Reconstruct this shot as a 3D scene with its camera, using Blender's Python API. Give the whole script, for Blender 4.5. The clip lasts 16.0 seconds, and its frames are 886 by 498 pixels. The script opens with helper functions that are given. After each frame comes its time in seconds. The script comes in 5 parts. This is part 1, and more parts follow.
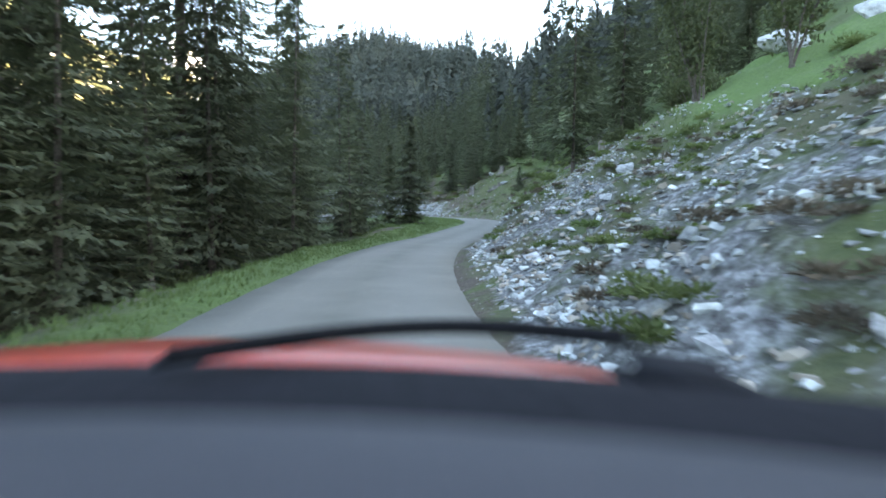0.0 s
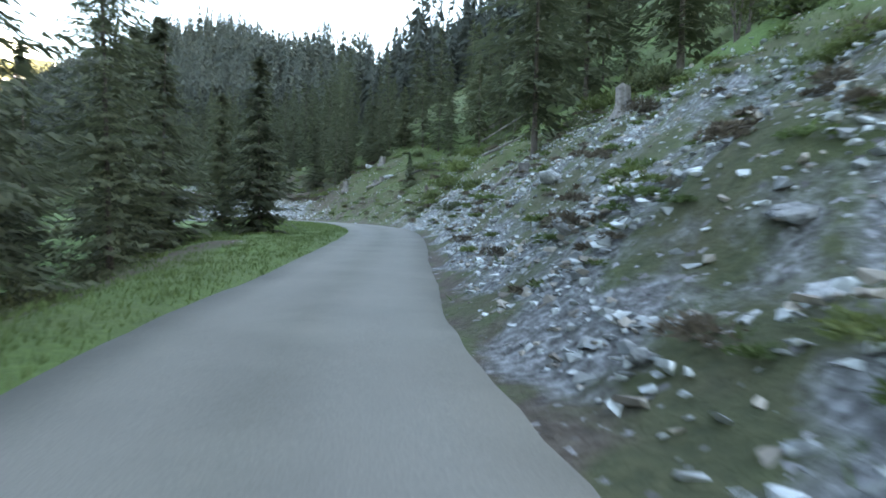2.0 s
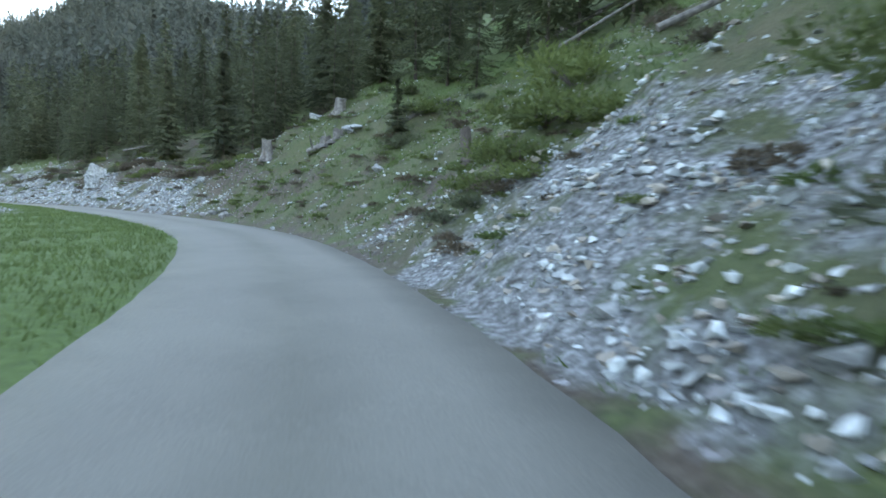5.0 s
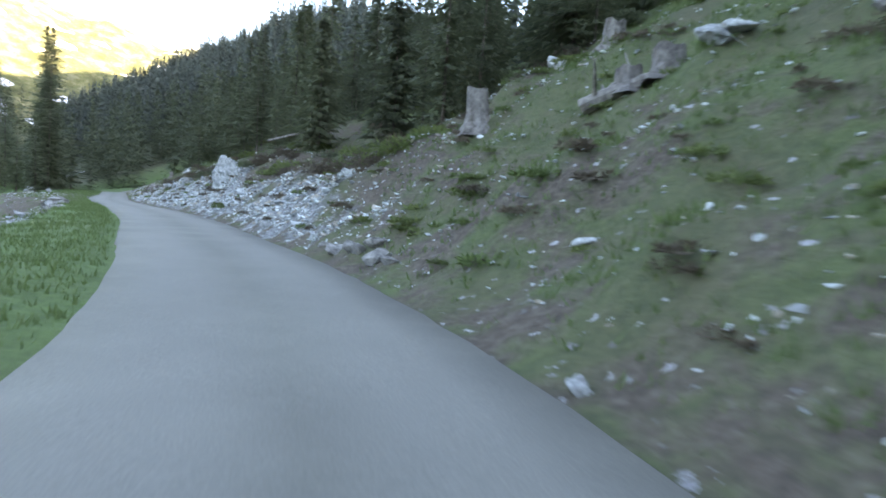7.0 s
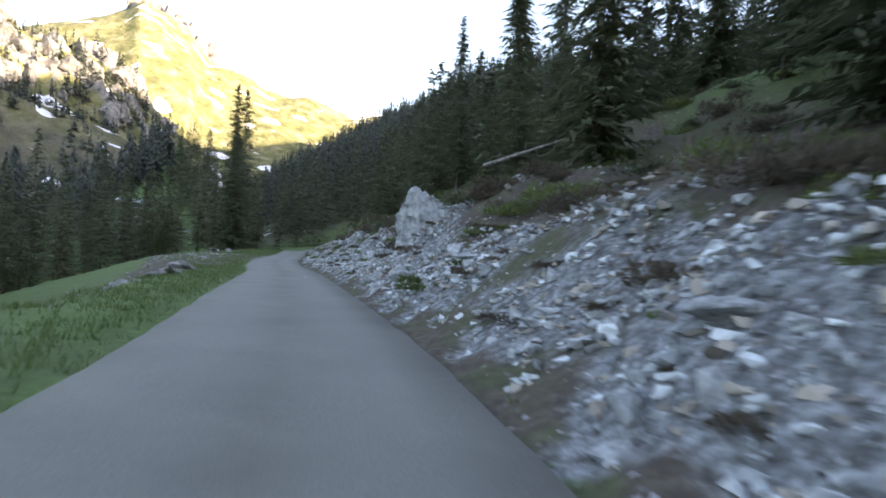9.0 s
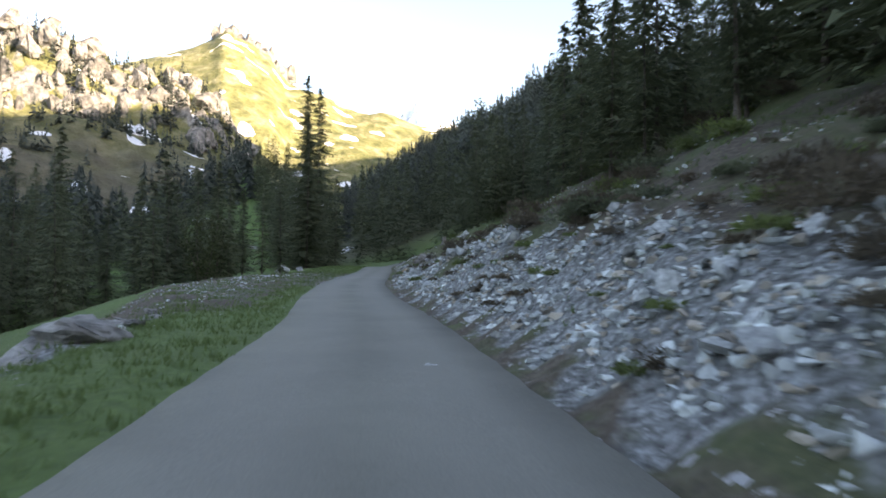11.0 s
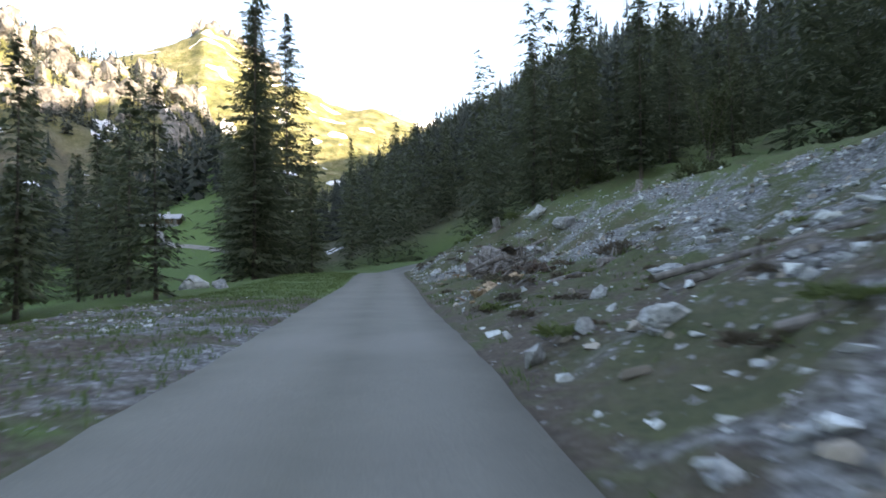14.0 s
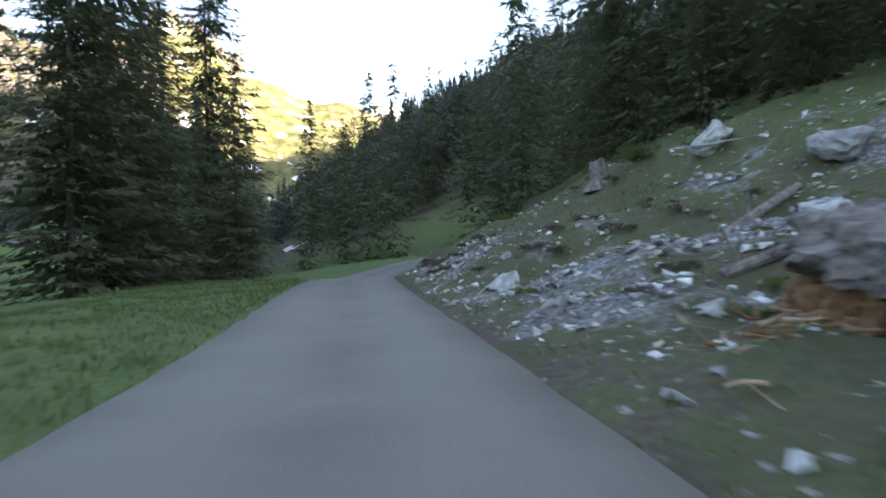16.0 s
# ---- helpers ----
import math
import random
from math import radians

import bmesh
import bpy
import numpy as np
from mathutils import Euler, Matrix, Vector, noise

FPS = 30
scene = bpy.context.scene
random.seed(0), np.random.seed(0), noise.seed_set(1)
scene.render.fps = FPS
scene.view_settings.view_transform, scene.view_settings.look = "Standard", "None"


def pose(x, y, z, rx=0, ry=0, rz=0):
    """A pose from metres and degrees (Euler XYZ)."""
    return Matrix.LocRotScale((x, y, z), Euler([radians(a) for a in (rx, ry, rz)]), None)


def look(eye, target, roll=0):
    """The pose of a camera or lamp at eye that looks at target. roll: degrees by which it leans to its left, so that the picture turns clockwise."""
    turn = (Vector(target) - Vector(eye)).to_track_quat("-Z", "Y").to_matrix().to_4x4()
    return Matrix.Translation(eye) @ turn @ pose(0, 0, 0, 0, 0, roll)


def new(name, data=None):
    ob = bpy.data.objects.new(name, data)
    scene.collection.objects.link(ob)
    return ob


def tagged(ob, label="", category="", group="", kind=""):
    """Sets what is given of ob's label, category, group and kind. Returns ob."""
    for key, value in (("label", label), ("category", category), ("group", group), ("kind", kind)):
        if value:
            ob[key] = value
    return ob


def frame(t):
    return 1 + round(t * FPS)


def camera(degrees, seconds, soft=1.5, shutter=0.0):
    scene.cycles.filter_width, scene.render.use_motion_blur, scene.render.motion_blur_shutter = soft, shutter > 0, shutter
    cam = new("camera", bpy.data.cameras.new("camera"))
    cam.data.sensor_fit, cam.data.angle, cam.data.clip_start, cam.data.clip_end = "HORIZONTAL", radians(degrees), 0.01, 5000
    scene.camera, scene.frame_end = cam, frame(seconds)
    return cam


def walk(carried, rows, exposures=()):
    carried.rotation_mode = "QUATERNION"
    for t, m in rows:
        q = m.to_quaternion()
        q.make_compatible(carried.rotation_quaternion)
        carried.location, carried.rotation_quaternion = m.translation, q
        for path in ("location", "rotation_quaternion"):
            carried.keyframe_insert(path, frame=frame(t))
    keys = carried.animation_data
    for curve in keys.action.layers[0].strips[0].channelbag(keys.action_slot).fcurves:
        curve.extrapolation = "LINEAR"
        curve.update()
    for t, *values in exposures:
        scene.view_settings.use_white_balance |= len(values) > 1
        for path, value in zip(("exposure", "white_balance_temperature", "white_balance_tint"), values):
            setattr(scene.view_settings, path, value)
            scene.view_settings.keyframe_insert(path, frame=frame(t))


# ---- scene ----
SKY_STRENGTH = 0.15
EXPOSURES = [(0, 3.45, 8000, 13), (1.5, 3.45, 8250, 12), (3, 3.3, 8200, 12), (5.5, 3.4, 8250, 13), (7, 3.3, 7900, 17), (8, 2.95, 7750, 20), (9, 2.5, 8000, 21), (10, 2.25, 8150, 20), (12.5, 2.2, 8150, 18), (15, 2.5, 8000, 18), (16, 2.5, 7850, 18)]
PATH = [
    (0, (0.000, -0.000, 1.200), (0.006, 1.997, 1.090), 0.51),
    (0.5, (-0.516, 4.109, 1.194), (-0.371, 6.099, 1.069), 1.03),
    (1, (-0.817, 8.473, 1.170), (-0.537, 10.449, 1.041), 1.44),
    (1.5, (-0.857, 12.626, 1.157), (-0.481, 14.587, 1.033), 1.42),
    (2, (-0.696, 16.567, 1.158), (-0.239, 18.512, 1.066), 0.94),
    (2.5, (-0.353, 20.451, 1.186), (0.202, 22.370, 1.099), 0.21),
    (3, (0.212, 24.833, 1.200), (0.885, 26.714, 1.100), 0.46),
    (3.2, (0.514, 26.561, 1.209), (1.219, 28.428, 1.079), 0.92),
    (5.3, (3.392, 45.963, 1.721), (3.943, 47.881, 1.585), 1.18),
    (5.5, (3.519, 47.672, 1.734), (4.047, 49.596, 1.607), 0.90),
    (6, (3.521, 51.941, 1.762), (3.872, 53.907, 1.665), 0.74),
    (6.5, (3.238, 55.823, 1.799), (3.477, 57.804, 1.658), 3.32),
    (7, (2.588, 59.964, 1.877), (2.652, 61.959, 1.754), 3.32),
    (7.5, (1.706, 63.792, 1.909), (1.628, 65.787, 1.805), 3.90),
    (8, (0.494, 67.647, 1.988), (0.221, 69.626, 1.902), 3.89),
    (8.5, (-0.878, 71.215, 2.033), (-1.273, 73.175, 2.026), 3.83),
    (9, (-2.553, 74.865, 2.068), (-3.034, 76.806, 2.091), 2.80),
    (9.5, (-4.304, 78.370, 2.090), (-4.884, 80.284, 2.107), 1.94),
    (10, (-6.291, 82.045, 2.150), (-6.953, 83.932, 2.194), 2.14),
    (10.2, (-7.049, 83.445, 2.180), (-7.734, 85.323, 2.228), 2.00),
    (12.3, (-16.003, 100.324, 2.105), (-16.745, 102.181, 2.147), -0.46),
    (12.5, (-17.106, 102.367, 2.123), (-17.852, 104.223, 2.168), 0.07),
    (13, (-19.899, 107.390, 2.184), (-20.641, 109.246, 2.250), -0.24),
    (13.5, (-22.607, 112.361, 2.256), (-23.331, 114.225, 2.315), -0.28),
    (14, (-25.373, 117.454, 2.314), (-26.073, 119.327, 2.364), -0.71),
    (14.5, (-27.885, 122.479, 2.320), (-28.562, 124.361, 2.362), -1.07),
    (15, (-30.522, 127.834, 2.353), (-31.173, 129.724, 2.389), -1.24),
    (15.5, (-32.843, 132.407, 2.357), (-33.477, 134.303, 2.392), -1.14),
    (16, (-35.373, 137.814, 2.318), (-35.981, 139.718, 2.360), -1.26),
]
cam = camera(70.6, 16.0, soft=1.7, shutter=0.25)
# soft evening exposure: the valley lies in shade, the far slopes in sun
walk(cam, [(t, look(eye, target, roll)) for t, eye, target, roll in PATH], EXPOSURES)

# ---- light ----
SUN_EL, SUN_AZ = radians(15.4), radians(97.0)      # azimuth clockwise from +y
world = bpy.data.worlds.new("sky")
world.use_nodes = True
scene.world = world
wn = world.node_tree.nodes
sky = wn.new("ShaderNodeTexSky")
sky.sky_type = "NISHITA"
sky.sun_disc = False
sky.sun_elevation, sky.sun_rotation = SUN_EL, SUN_AZ
sky.altitude, sky.air_density, sky.dust_density, sky.ozone_density = 1500, 1.0, 2.5, 1.0
world.node_tree.links.new(sky.outputs[0], wn["Background"].inputs[0])
wn["Background"].inputs[1].default_value = SKY_STRENGTH
sun = new("sun", bpy.data.lights.new("sun", "SUN"))
sun.data.energy, sun.data.angle, sun.data.color = 5.0, radians(0.5), (1.0, 0.92, 0.79)
sd = Vector((math.sin(SUN_AZ) * math.cos(SUN_EL), math.cos(SUN_AZ) * math.cos(SUN_EL), math.sin(SUN_EL)))
sun.matrix_world = look(sd * 100, (0, 0, 0))


# ---- materials ----
def mat(name, rough=0.9, metal=0.0):
    m = bpy.data.materials.new(name)
    m.use_nodes = True
    b = m.node_tree.nodes["Principled BSDF"]
    b.inputs["Roughness"].default_value, b.inputs["Metallic"].default_value = rough, metal
    return m, m.node_tree, b


def nd(t, kind, **inputs):
    n = t.nodes.new(kind)
    for k, v in inputs.items():
        n.inputs[k.replace("_", " ")].default_value = v
    return n


def tex(t, scale, detail=4.0, rough=0.6, coords="Object"):
    """A noise texture on object or generated coordinates."""
    c = t.nodes.new("ShaderNodeTexCoord")
    n = nd(t, "ShaderNodeTexNoise", Scale=scale, Detail=detail, Roughness=rough)
    t.links.new(c.outputs[coords], n.inputs["Vector"])
    return n.outputs["Fac"]


def ramp(t, fac, stops):
    r = t.nodes.new("ShaderNodeValToRGB")
    e = r.color_ramp.elements
    while len(e) < len(stops):
        e.new(0.5)
    for el, (p, c) in zip(e, stops):
        el.position, el.color = p, (*c, 1)
    t.links.new(fac, r.inputs[0])
    return r.outputs[0]


def mix(t, fac, a, b, blend="MIX"):
    m = t.nodes.new("ShaderNodeMix")
    m.data_type, m.blend_type = "RGBA", blend
    for sock, v in ((m.inputs[0], fac), (m.inputs[6], a), (m.inputs[7], b)):
        if isinstance(v, bpy.types.NodeSocket):
            t.links.new(v, sock)
        else:
            sock.default_value = v if isinstance(v, float) else (*v, 1)
    return m.outputs[2]


def calc(t, op, a, b=0.0):
    m = t.nodes.new("ShaderNodeMath")
    m.operation, m.use_clamp = op, False
    for sock, v in zip(m.inputs, (a, b)):
        if isinstance(v, bpy.types.NodeSocket):
            t.links.new(v, sock)
        else:
            sock.default_value = v
    return m.outputs[0]


def bump(t, b, height, strength=0.5, dist=0.02):
    n = nd(t, "ShaderNodeBump", Strength=strength, Distance=dist)
    t.links.new(height, n.inputs["Height"])
    t.links.new(n.outputs[0], b.inputs["Normal"])


def base(t, b, colour):
    t.links.new(colour, b.inputs["Base Color"])


def simple(name, dark, light, scale, rough=0.9, strength=0.4, dist=0.01, metal=0.0, vary=0.25, island=False, warm=None):
    """A two-tone noisy surface that differs a little from piece to piece."""
    m, t, b = mat(name, rough, metal)
    col = ramp(t, tex(t, scale), [(0.3, dark), (0.7, light)])
    if island:
        rnd = t.nodes.new("ShaderNodeNewGeometry").outputs["Random Per Island"]
    else:
        rnd = t.nodes.new("ShaderNodeObjectInfo").outputs["Random"]
    if warm:
        some = calc(t, "GREATER_THAN", calc(t, "FRACT", calc(t, "MULTIPLY", rnd, 13.7)), 0.68)
        col = mix(t, some, col, warm)
    val = calc(t, "ADD", calc(t, "MULTIPLY", rnd, 2 * vary), 1 - vary)
    h = t.nodes.new("ShaderNodeHueSaturation")
    t.links.new(val, h.inputs["Value"])
    t.links.new(col, h.inputs["Color"])
    base(t, b, h.outputs[0])
    bump(t, b, tex(t, scale * 4, 6.0), strength, dist)
    return m


def ground_mat():
    m, t, b = mat("ground_cover", 0.95)
    a = t.nodes.new("ShaderNodeVertexColor")
    a.layer_name = "cover"
    s = t.nodes.new("ShaderNodeSeparateColor")
    t.links.new(a.outputs[0], s.inputs[0])
    fine, mid = tex(t, 9.0, 6.0, 0.7), tex(t, 1.3, 5.0)
    grass = ramp(t, fine, [(0.3, (0.04, 0.052, 0.024)), (0.55, (0.084, 0.092, 0.041)), (0.75, (0.125, 0.122, 0.064))])
    lush = ramp(t, fine, [(0.3, (0.055, 0.105, 0.024)), (0.7, (0.125, 0.215, 0.052))])
    dirt = ramp(t, fine, [(0.3, (0.045, 0.036, 0.028)), (0.5, (0.09, 0.073, 0.053)), (0.72, (0.165, 0.142, 0.11))])
    scree = ramp(t, fine, [(0.34, (0.045, 0.043, 0.038)), (0.5, (0.165, 0.175, 0.17)), (0.68, (0.42, 0.45, 0.455))])
    dry = ramp(t, mid, [(0.35, (0.055, 0.068, 0.03)), (0.6, (0.12, 0.10, 0.062))])
    col = mix(t, calc(t, "MULTIPLY", mid, 0.8), grass, dry)
    col = mix(t, s.outputs[1], col, lush)

    def broken(mask):
        v = calc(t, "SUBTRACT", calc(t, "ADD", mask, calc(t, "MULTIPLY", mid, 1.0)), 0.95)
        c = t.nodes.new("ShaderNodeClamp")
        t.links.new(calc(t, "MULTIPLY", v, 5.0), c.inputs[0])
        return c.outputs[0]

    col = mix(t, broken(s.outputs[2]), col, dirt)
    col = mix(t, broken(s.outputs[0]), col, scree)
    c = t.nodes.new("ShaderNodeTexCoord")
    wob = nd(t, "ShaderNodeTexNoise", Scale=11.0, Detail=3.0)
    t.links.new(c.outputs["Object"], wob.inputs["Vector"])
    warp = nd(t, "ShaderNodeVectorMath")
    warp.operation = "MULTIPLY_ADD"
    t.links.new(wob.outputs["Color"], warp.inputs[0])
    warp.inputs[1].default_value = (0.16, 0.16, 0.16)
    t.links.new(c.outputs["Object"], warp.inputs[2])
    vo = nd(t, "ShaderNodeTexVoronoi", Scale=9.0)
    vo.distance = "MANHATTAN"
    t.links.new(warp.outputs[0], vo.inputs["Vector"])
    pick = t.nodes.new("ShaderNodeSeparateColor")
    t.links.new(vo.outputs["Color"], pick.inputs[0])
    near = calc(t, "LESS_THAN", vo.outputs["Distance"], calc(t, "MULTIPLY", pick.outputs[1], 0.62))
    wet = calc(t, "MULTIPLY", calc(t, "ADD", s.outputs[0], calc(t, "MULTIPLY", s.outputs[2], 0.3)), 0.75)
    some = calc(t, "LESS_THAN", pick.outputs[0], wet)
    stone = ramp(t, pick.outputs[2], [(0.1, (0.13, 0.125, 0.12)), (0.9, (0.38, 0.385, 0.39))])
    col = mix(t, calc(t, "MULTIPLY", near, some), col, stone)
    base(t, b, col)
    lump = calc(t, "MULTIPLY", calc(t, "MULTIPLY", near, some), 0.6)
    bump(t, b, calc(t, "ADD", calc(t, "ADD", fine, mid), lump), 0.8, 0.08)
    return m


def asphalt_mat():
    m, t, b = mat("asphalt", 0.85)
    fine, mid = tex(t, 60.0, 3.0), tex(t, 0.7, 5.0)
    col = ramp(t, mid, [(0.3, (0.126, 0.128, 0.106)), (0.7, (0.188, 0.19, 0.158))])
    a = t.nodes.new("ShaderNodeVertexColor")
    a.layer_name = "worn_and_pale"
    col = mix(t, a.outputs[0], col, (0.215, 0.214, 0.188))
    grit = ramp(t, fine, [(0.35, (0.6, 0.6, 0.6)), (0.7, (1.2, 1.2, 1.2))])
    base(t, b, mix(t, 0.5, col, grit, "MULTIPLY"))
    bump(t, b, fine, 0.35, 0.006)
    return m


def mountain_mat():
    m, t, b = mat("mountain", 0.95)
    a = t.nodes.new("ShaderNodeVertexColor")
    a.layer_name = "cover"
    s = t.nodes.new("ShaderNodeSeparateColor")
    t.links.new(a.outputs[0], s.inputs[0])
    fine, grit = tex(t, 0.06, 8.0, 0.65), tex(t, 0.25, 5.0, 0.7)
    grass = ramp(t, fine, [(0.34, (0.07, 0.082, 0.024)), (0.5, (0.15, 0.148, 0.055)), (0.66, (0.28, 0.265, 0.15))])
    # browner, darker grass: the valley's shade painted into the lower slopes
    shaded_grass = ramp(t, fine, [(0.3, (0.05, 0.048, 0.03)), (0.7, (0.15, 0.135, 0.09))])
    grass = mix(t, s.outputs[2], grass, shaded_grass)
    rock = ramp(t, grit, [(0.3, (0.06, 0.057, 0.05)), (0.5, (0.2, 0.19, 0.17)), (0.7, (0.36, 0.345, 0.32))])
    ledge = calc(t, "ADD", calc(t, "MULTIPLY", fine, 0.7), calc(t, "MULTIPLY", s.outputs[0], 0.75))
    step_in = t.nodes.new("ShaderNodeClamp")
    t.links.new(calc(t, "MULTIPLY", calc(t, "SUBTRACT", ledge, 0.62), 7.0), step_in.inputs[0])
    col = mix(t, step_in.outputs[0], grass, rock)
    snow = calc(t, "GREATER_THAN", calc(t, "ADD", calc(t, "MULTIPLY", fine, 0.35), calc(t, "MULTIPLY", s.outputs[1], 0.65)), 0.5)
    col = mix(t, snow, col, (0.85, 0.87, 0.9))
    base(t, b, col)
    bump(t, b, fine, 1.0, 6.0)
    return m


def needle_mat(name, dark, light):
    m, t, b = mat(name, 0.75)
    g = t.nodes.new("ShaderNodeNewGeometry").outputs["Random Per Island"]
    o = t.nodes.new("ShaderNodeObjectInfo").outputs["Random"]
    f = calc(t, "ADD", calc(t, "ADD", calc(t, "MULTIPLY", g, 0.4), calc(t, "MULTIPLY", o, 0.4)), 0.08)
    base(t, b, ramp(t, f, [(0.1, dark), (0.9, light)]))
    tr = nd(t, "ShaderNodeBsdfTranslucent")
    t.links.new(b.inputs["Base Color"].links[0].from_socket, tr.inputs["Color"])
    mx = nd(t, "ShaderNodeMixShader", Fac=0.45)
    t.links.new(b.outputs[0], mx.inputs[1])
    t.links.new(tr.outputs[0], mx.inputs[2])
    t.links.new(mx.outputs[0], t.nodes["Material Output"].inputs["Surface"])
    return m


GROUND, ASPHALT, MOUNTAIN = ground_mat(), asphalt_mat(), mountain_mat()
NEEDLE = needle_mat("spruce_needles", (0.06, 0.075, 0.046), (0.17, 0.195, 0.108))
LIGHT_NEEDLE = needle_mat("young_needles", (0.065, 0.09, 0.03), (0.18, 0.23, 0.075))
# spruce needles for distant woods, greyed and blued to paint in the haze
HAZED_NEEDLE = needle_mat("hazed_needles", (0.054, 0.067, 0.058), (0.108, 0.126, 0.1))
LEAF = needle_mat("birch_leaves", (0.05, 0.065, 0.028), (0.115, 0.135, 0.055))
BLADE = needle_mat("grass_blades", (0.065, 0.1, 0.032), (0.15, 0.215, 0.074))
DRYBRUSH = needle_mat("dry_heather", (0.07, 0.06, 0.043), (0.16, 0.13, 0.09))
BARK = simple("spruce_bark", (0.07, 0.055, 0.045), (0.17, 0.145, 0.125), 9.0, 0.95, 0.8, 0.03)
DEADWOOD = simple("grey_deadwood", (0.07, 0.063, 0.056), (0.3, 0.28, 0.255), 7.0, 0.9, 0.7, 0.02)
LIMESTONE = simple("limestone", (0.19, 0.203, 0.2), (0.5, 0.53, 0.525), 5.0, 0.9, 0.7, 0.03)
STONES = simple("loose_stones", (0.24, 0.262, 0.255), (0.6, 0.65, 0.645), 6.0, 0.9, 0.5, 0.02, vary=0.5, island=True, warm=(0.33, 0.3, 0.25))
OCHRE = simple("ochre_stone", (0.2, 0.13, 0.075), (0.5, 0.38, 0.25), 4.0, 0.9, 0.7, 0.03)
EARTH = simple("bare_earth", (0.06, 0.042, 0.03), (0.15, 0.105, 0.075), 5.0, 0.95, 0.7, 0.03)
LEDGEROCK = simple("ledge_rock", (0.1, 0.1, 0.093), (0.38, 0.375, 0.355), 4.0, 0.95, 0.9, 0.05)
SNOW = simple("old_snow", (0.78, 0.8, 0.83), (0.88, 0.89, 0.91), 0.8, 0.7, 0.3, 0.05)


# ---- plan: the road's line and the lie of the land ----
ROAD = [(6.5, -60, 0.3), (3.0, -30, 0.2), (0.6, -8, 0.12), (-0.45, 0, 0.1), (-1.05, 6, 0.08), (-1.27, 12, 0.06), (-1.15, 17, 0.06), (-0.65, 23, 0.08),
        (0.1, 27, 0.12), (0.9, 31.5, 0.22), (2.05, 37.5, 0.4), (2.9, 43, 0.54), (3.35, 48, 0.63), (3.35, 53.6, 0.69), (3.0, 58, 0.74),
        (2.4, 61.5, 0.78), (1.2, 65.6, 0.83), (-0.5, 69.8, 0.9), (-2.35, 73.7, 0.95), (-5.4, 80.2, 1.02), (-8.9, 86.8, 1.07), (-12.2, 93, 1.06),
        (-16, 100, 1.03), (-20.2, 106.9, 1.08), (-25.7, 117, 1.17), (-29.5, 125, 1.22), (-33.3, 132.8, 1.25), (-38.3, 143.5, 1.38),
        (-43.2, 153.5, 1.62), (-46.4, 160.5, 1.72), (-49.6, 168, 1.5), (-51.4, 175, 1.75), (-50.3, 182, 2.6), (-45, 187.5, 3.3), (-36, 191, 4.2), (-20, 195, 6.0)]
HALF = 1.55


def dense(points, step):
    """A smooth curve through the points, sampled every step metres."""
    p = np.array(points, float)
    out = []
    for i in range(len(p) - 1):
        a, b, c, d = p[max(i - 1, 0)], p[i], p[i + 1], p[min(i + 2, len(p) - 1)]
        n = max(2, int(np.linalg.norm(c - b) / step))
        u = np.linspace(0, 1, n, endpoint=False)[:, None]
        out.append(0.5 * (2 * b + (c - a) * u + (2 * a - 5 * b + 4 * c - d) * u**2 + (3 * b - a - 3 * c + d) * u**3))
    return np.concatenate(out + [p[-1:]])


LINE = dense(ROAD, 0.5)
TAN = np.gradient(LINE[:, :2], axis=0)
TAN /= np.linalg.norm(TAN, axis=1)[:, None]


def step(x, a, b):
    u = np.clip((x - a) / (b - a), 0, 1)
    return u * u * (3 - 2 * u)


def near_road(x, y):
    """For each place: the road's y there, the way to its right side (negative: left), and the road's height."""
    x, y = np.ravel(x), np.ravel(y)
    k = np.empty(len(x), int)
    for i in range(0, len(x), 4000):
        dx, dy = x[i:i + 4000, None] - LINE[None, :, 0], y[i:i + 4000, None] - LINE[None, :, 1]
        k[i:i + 4000] = np.argmin(dx * dx + dy * dy, 1)
    ox, oy = x - LINE[k, 0], y - LINE[k, 1]
    side = ox * TAN[k, 1] - oy * TAN[k, 0]
    d = np.sign(side) * np.hypot(ox, oy)
    d = np.where(np.hypot(ox, oy) > np.abs(side) + 3, np.sign(side) * np.hypot(ox, oy), side)
    return LINE[k, 1], d, LINE[k, 2]


def rough(x, y, scale, seed=0):
    """Smooth pseudo-random undulation, about -1 to 1."""
    r = np.random.RandomState(seed)
    out = np.zeros_like(np.asarray(x, float))
    for i in range(7):
        a, f, p = r.uniform(0, 6.28), r.uniform(0.6, 2.2) / scale, r.uniform(0, 6.28)
        out += np.sin((x * math.cos(a) + y * math.sin(a)) * f * 6.28 + p)
    return out / 3.5


SLOPE_Y = [-40, 8, 16, 24, 32, 45, 56, 64, 73, 78, 88, 100, 110, 118, 124, 130, 138, 146, 152, 160, 180]
SLOPE_R = [0.50, 0.50, 0.5, 0.68, 0.78, 0.76, 0.72, 0.64, 0.8, 0.7, 0.62, 0.6, 0.55, 0.45, 0.36, 0.2, 0.13, 0.2, 0.42, 0.5, 0.4]
VERGE_Y = [-40, 0, 25, 38, 46, 60, 68, 77, 84, 90, 97, 103, 108, 112, 126, 134, 150, 180]
VERGE_L = [0.9, 0.9, 1.5, 4.5, 9, 9, 6, 2.6, 2.0, 1.9, 2.2, 2.7, 4.6, 6, 6, 4.5, 4.0, 4.0]


def great(x, y):
    """How far a place lies to the right of the foot of the great hillside, and of the spur where the valley bends left."""
    return (x + 8) * 0.966 + (y - 70) * 0.259, (x + 62) * 0.766 + (y - 182) * 0.643


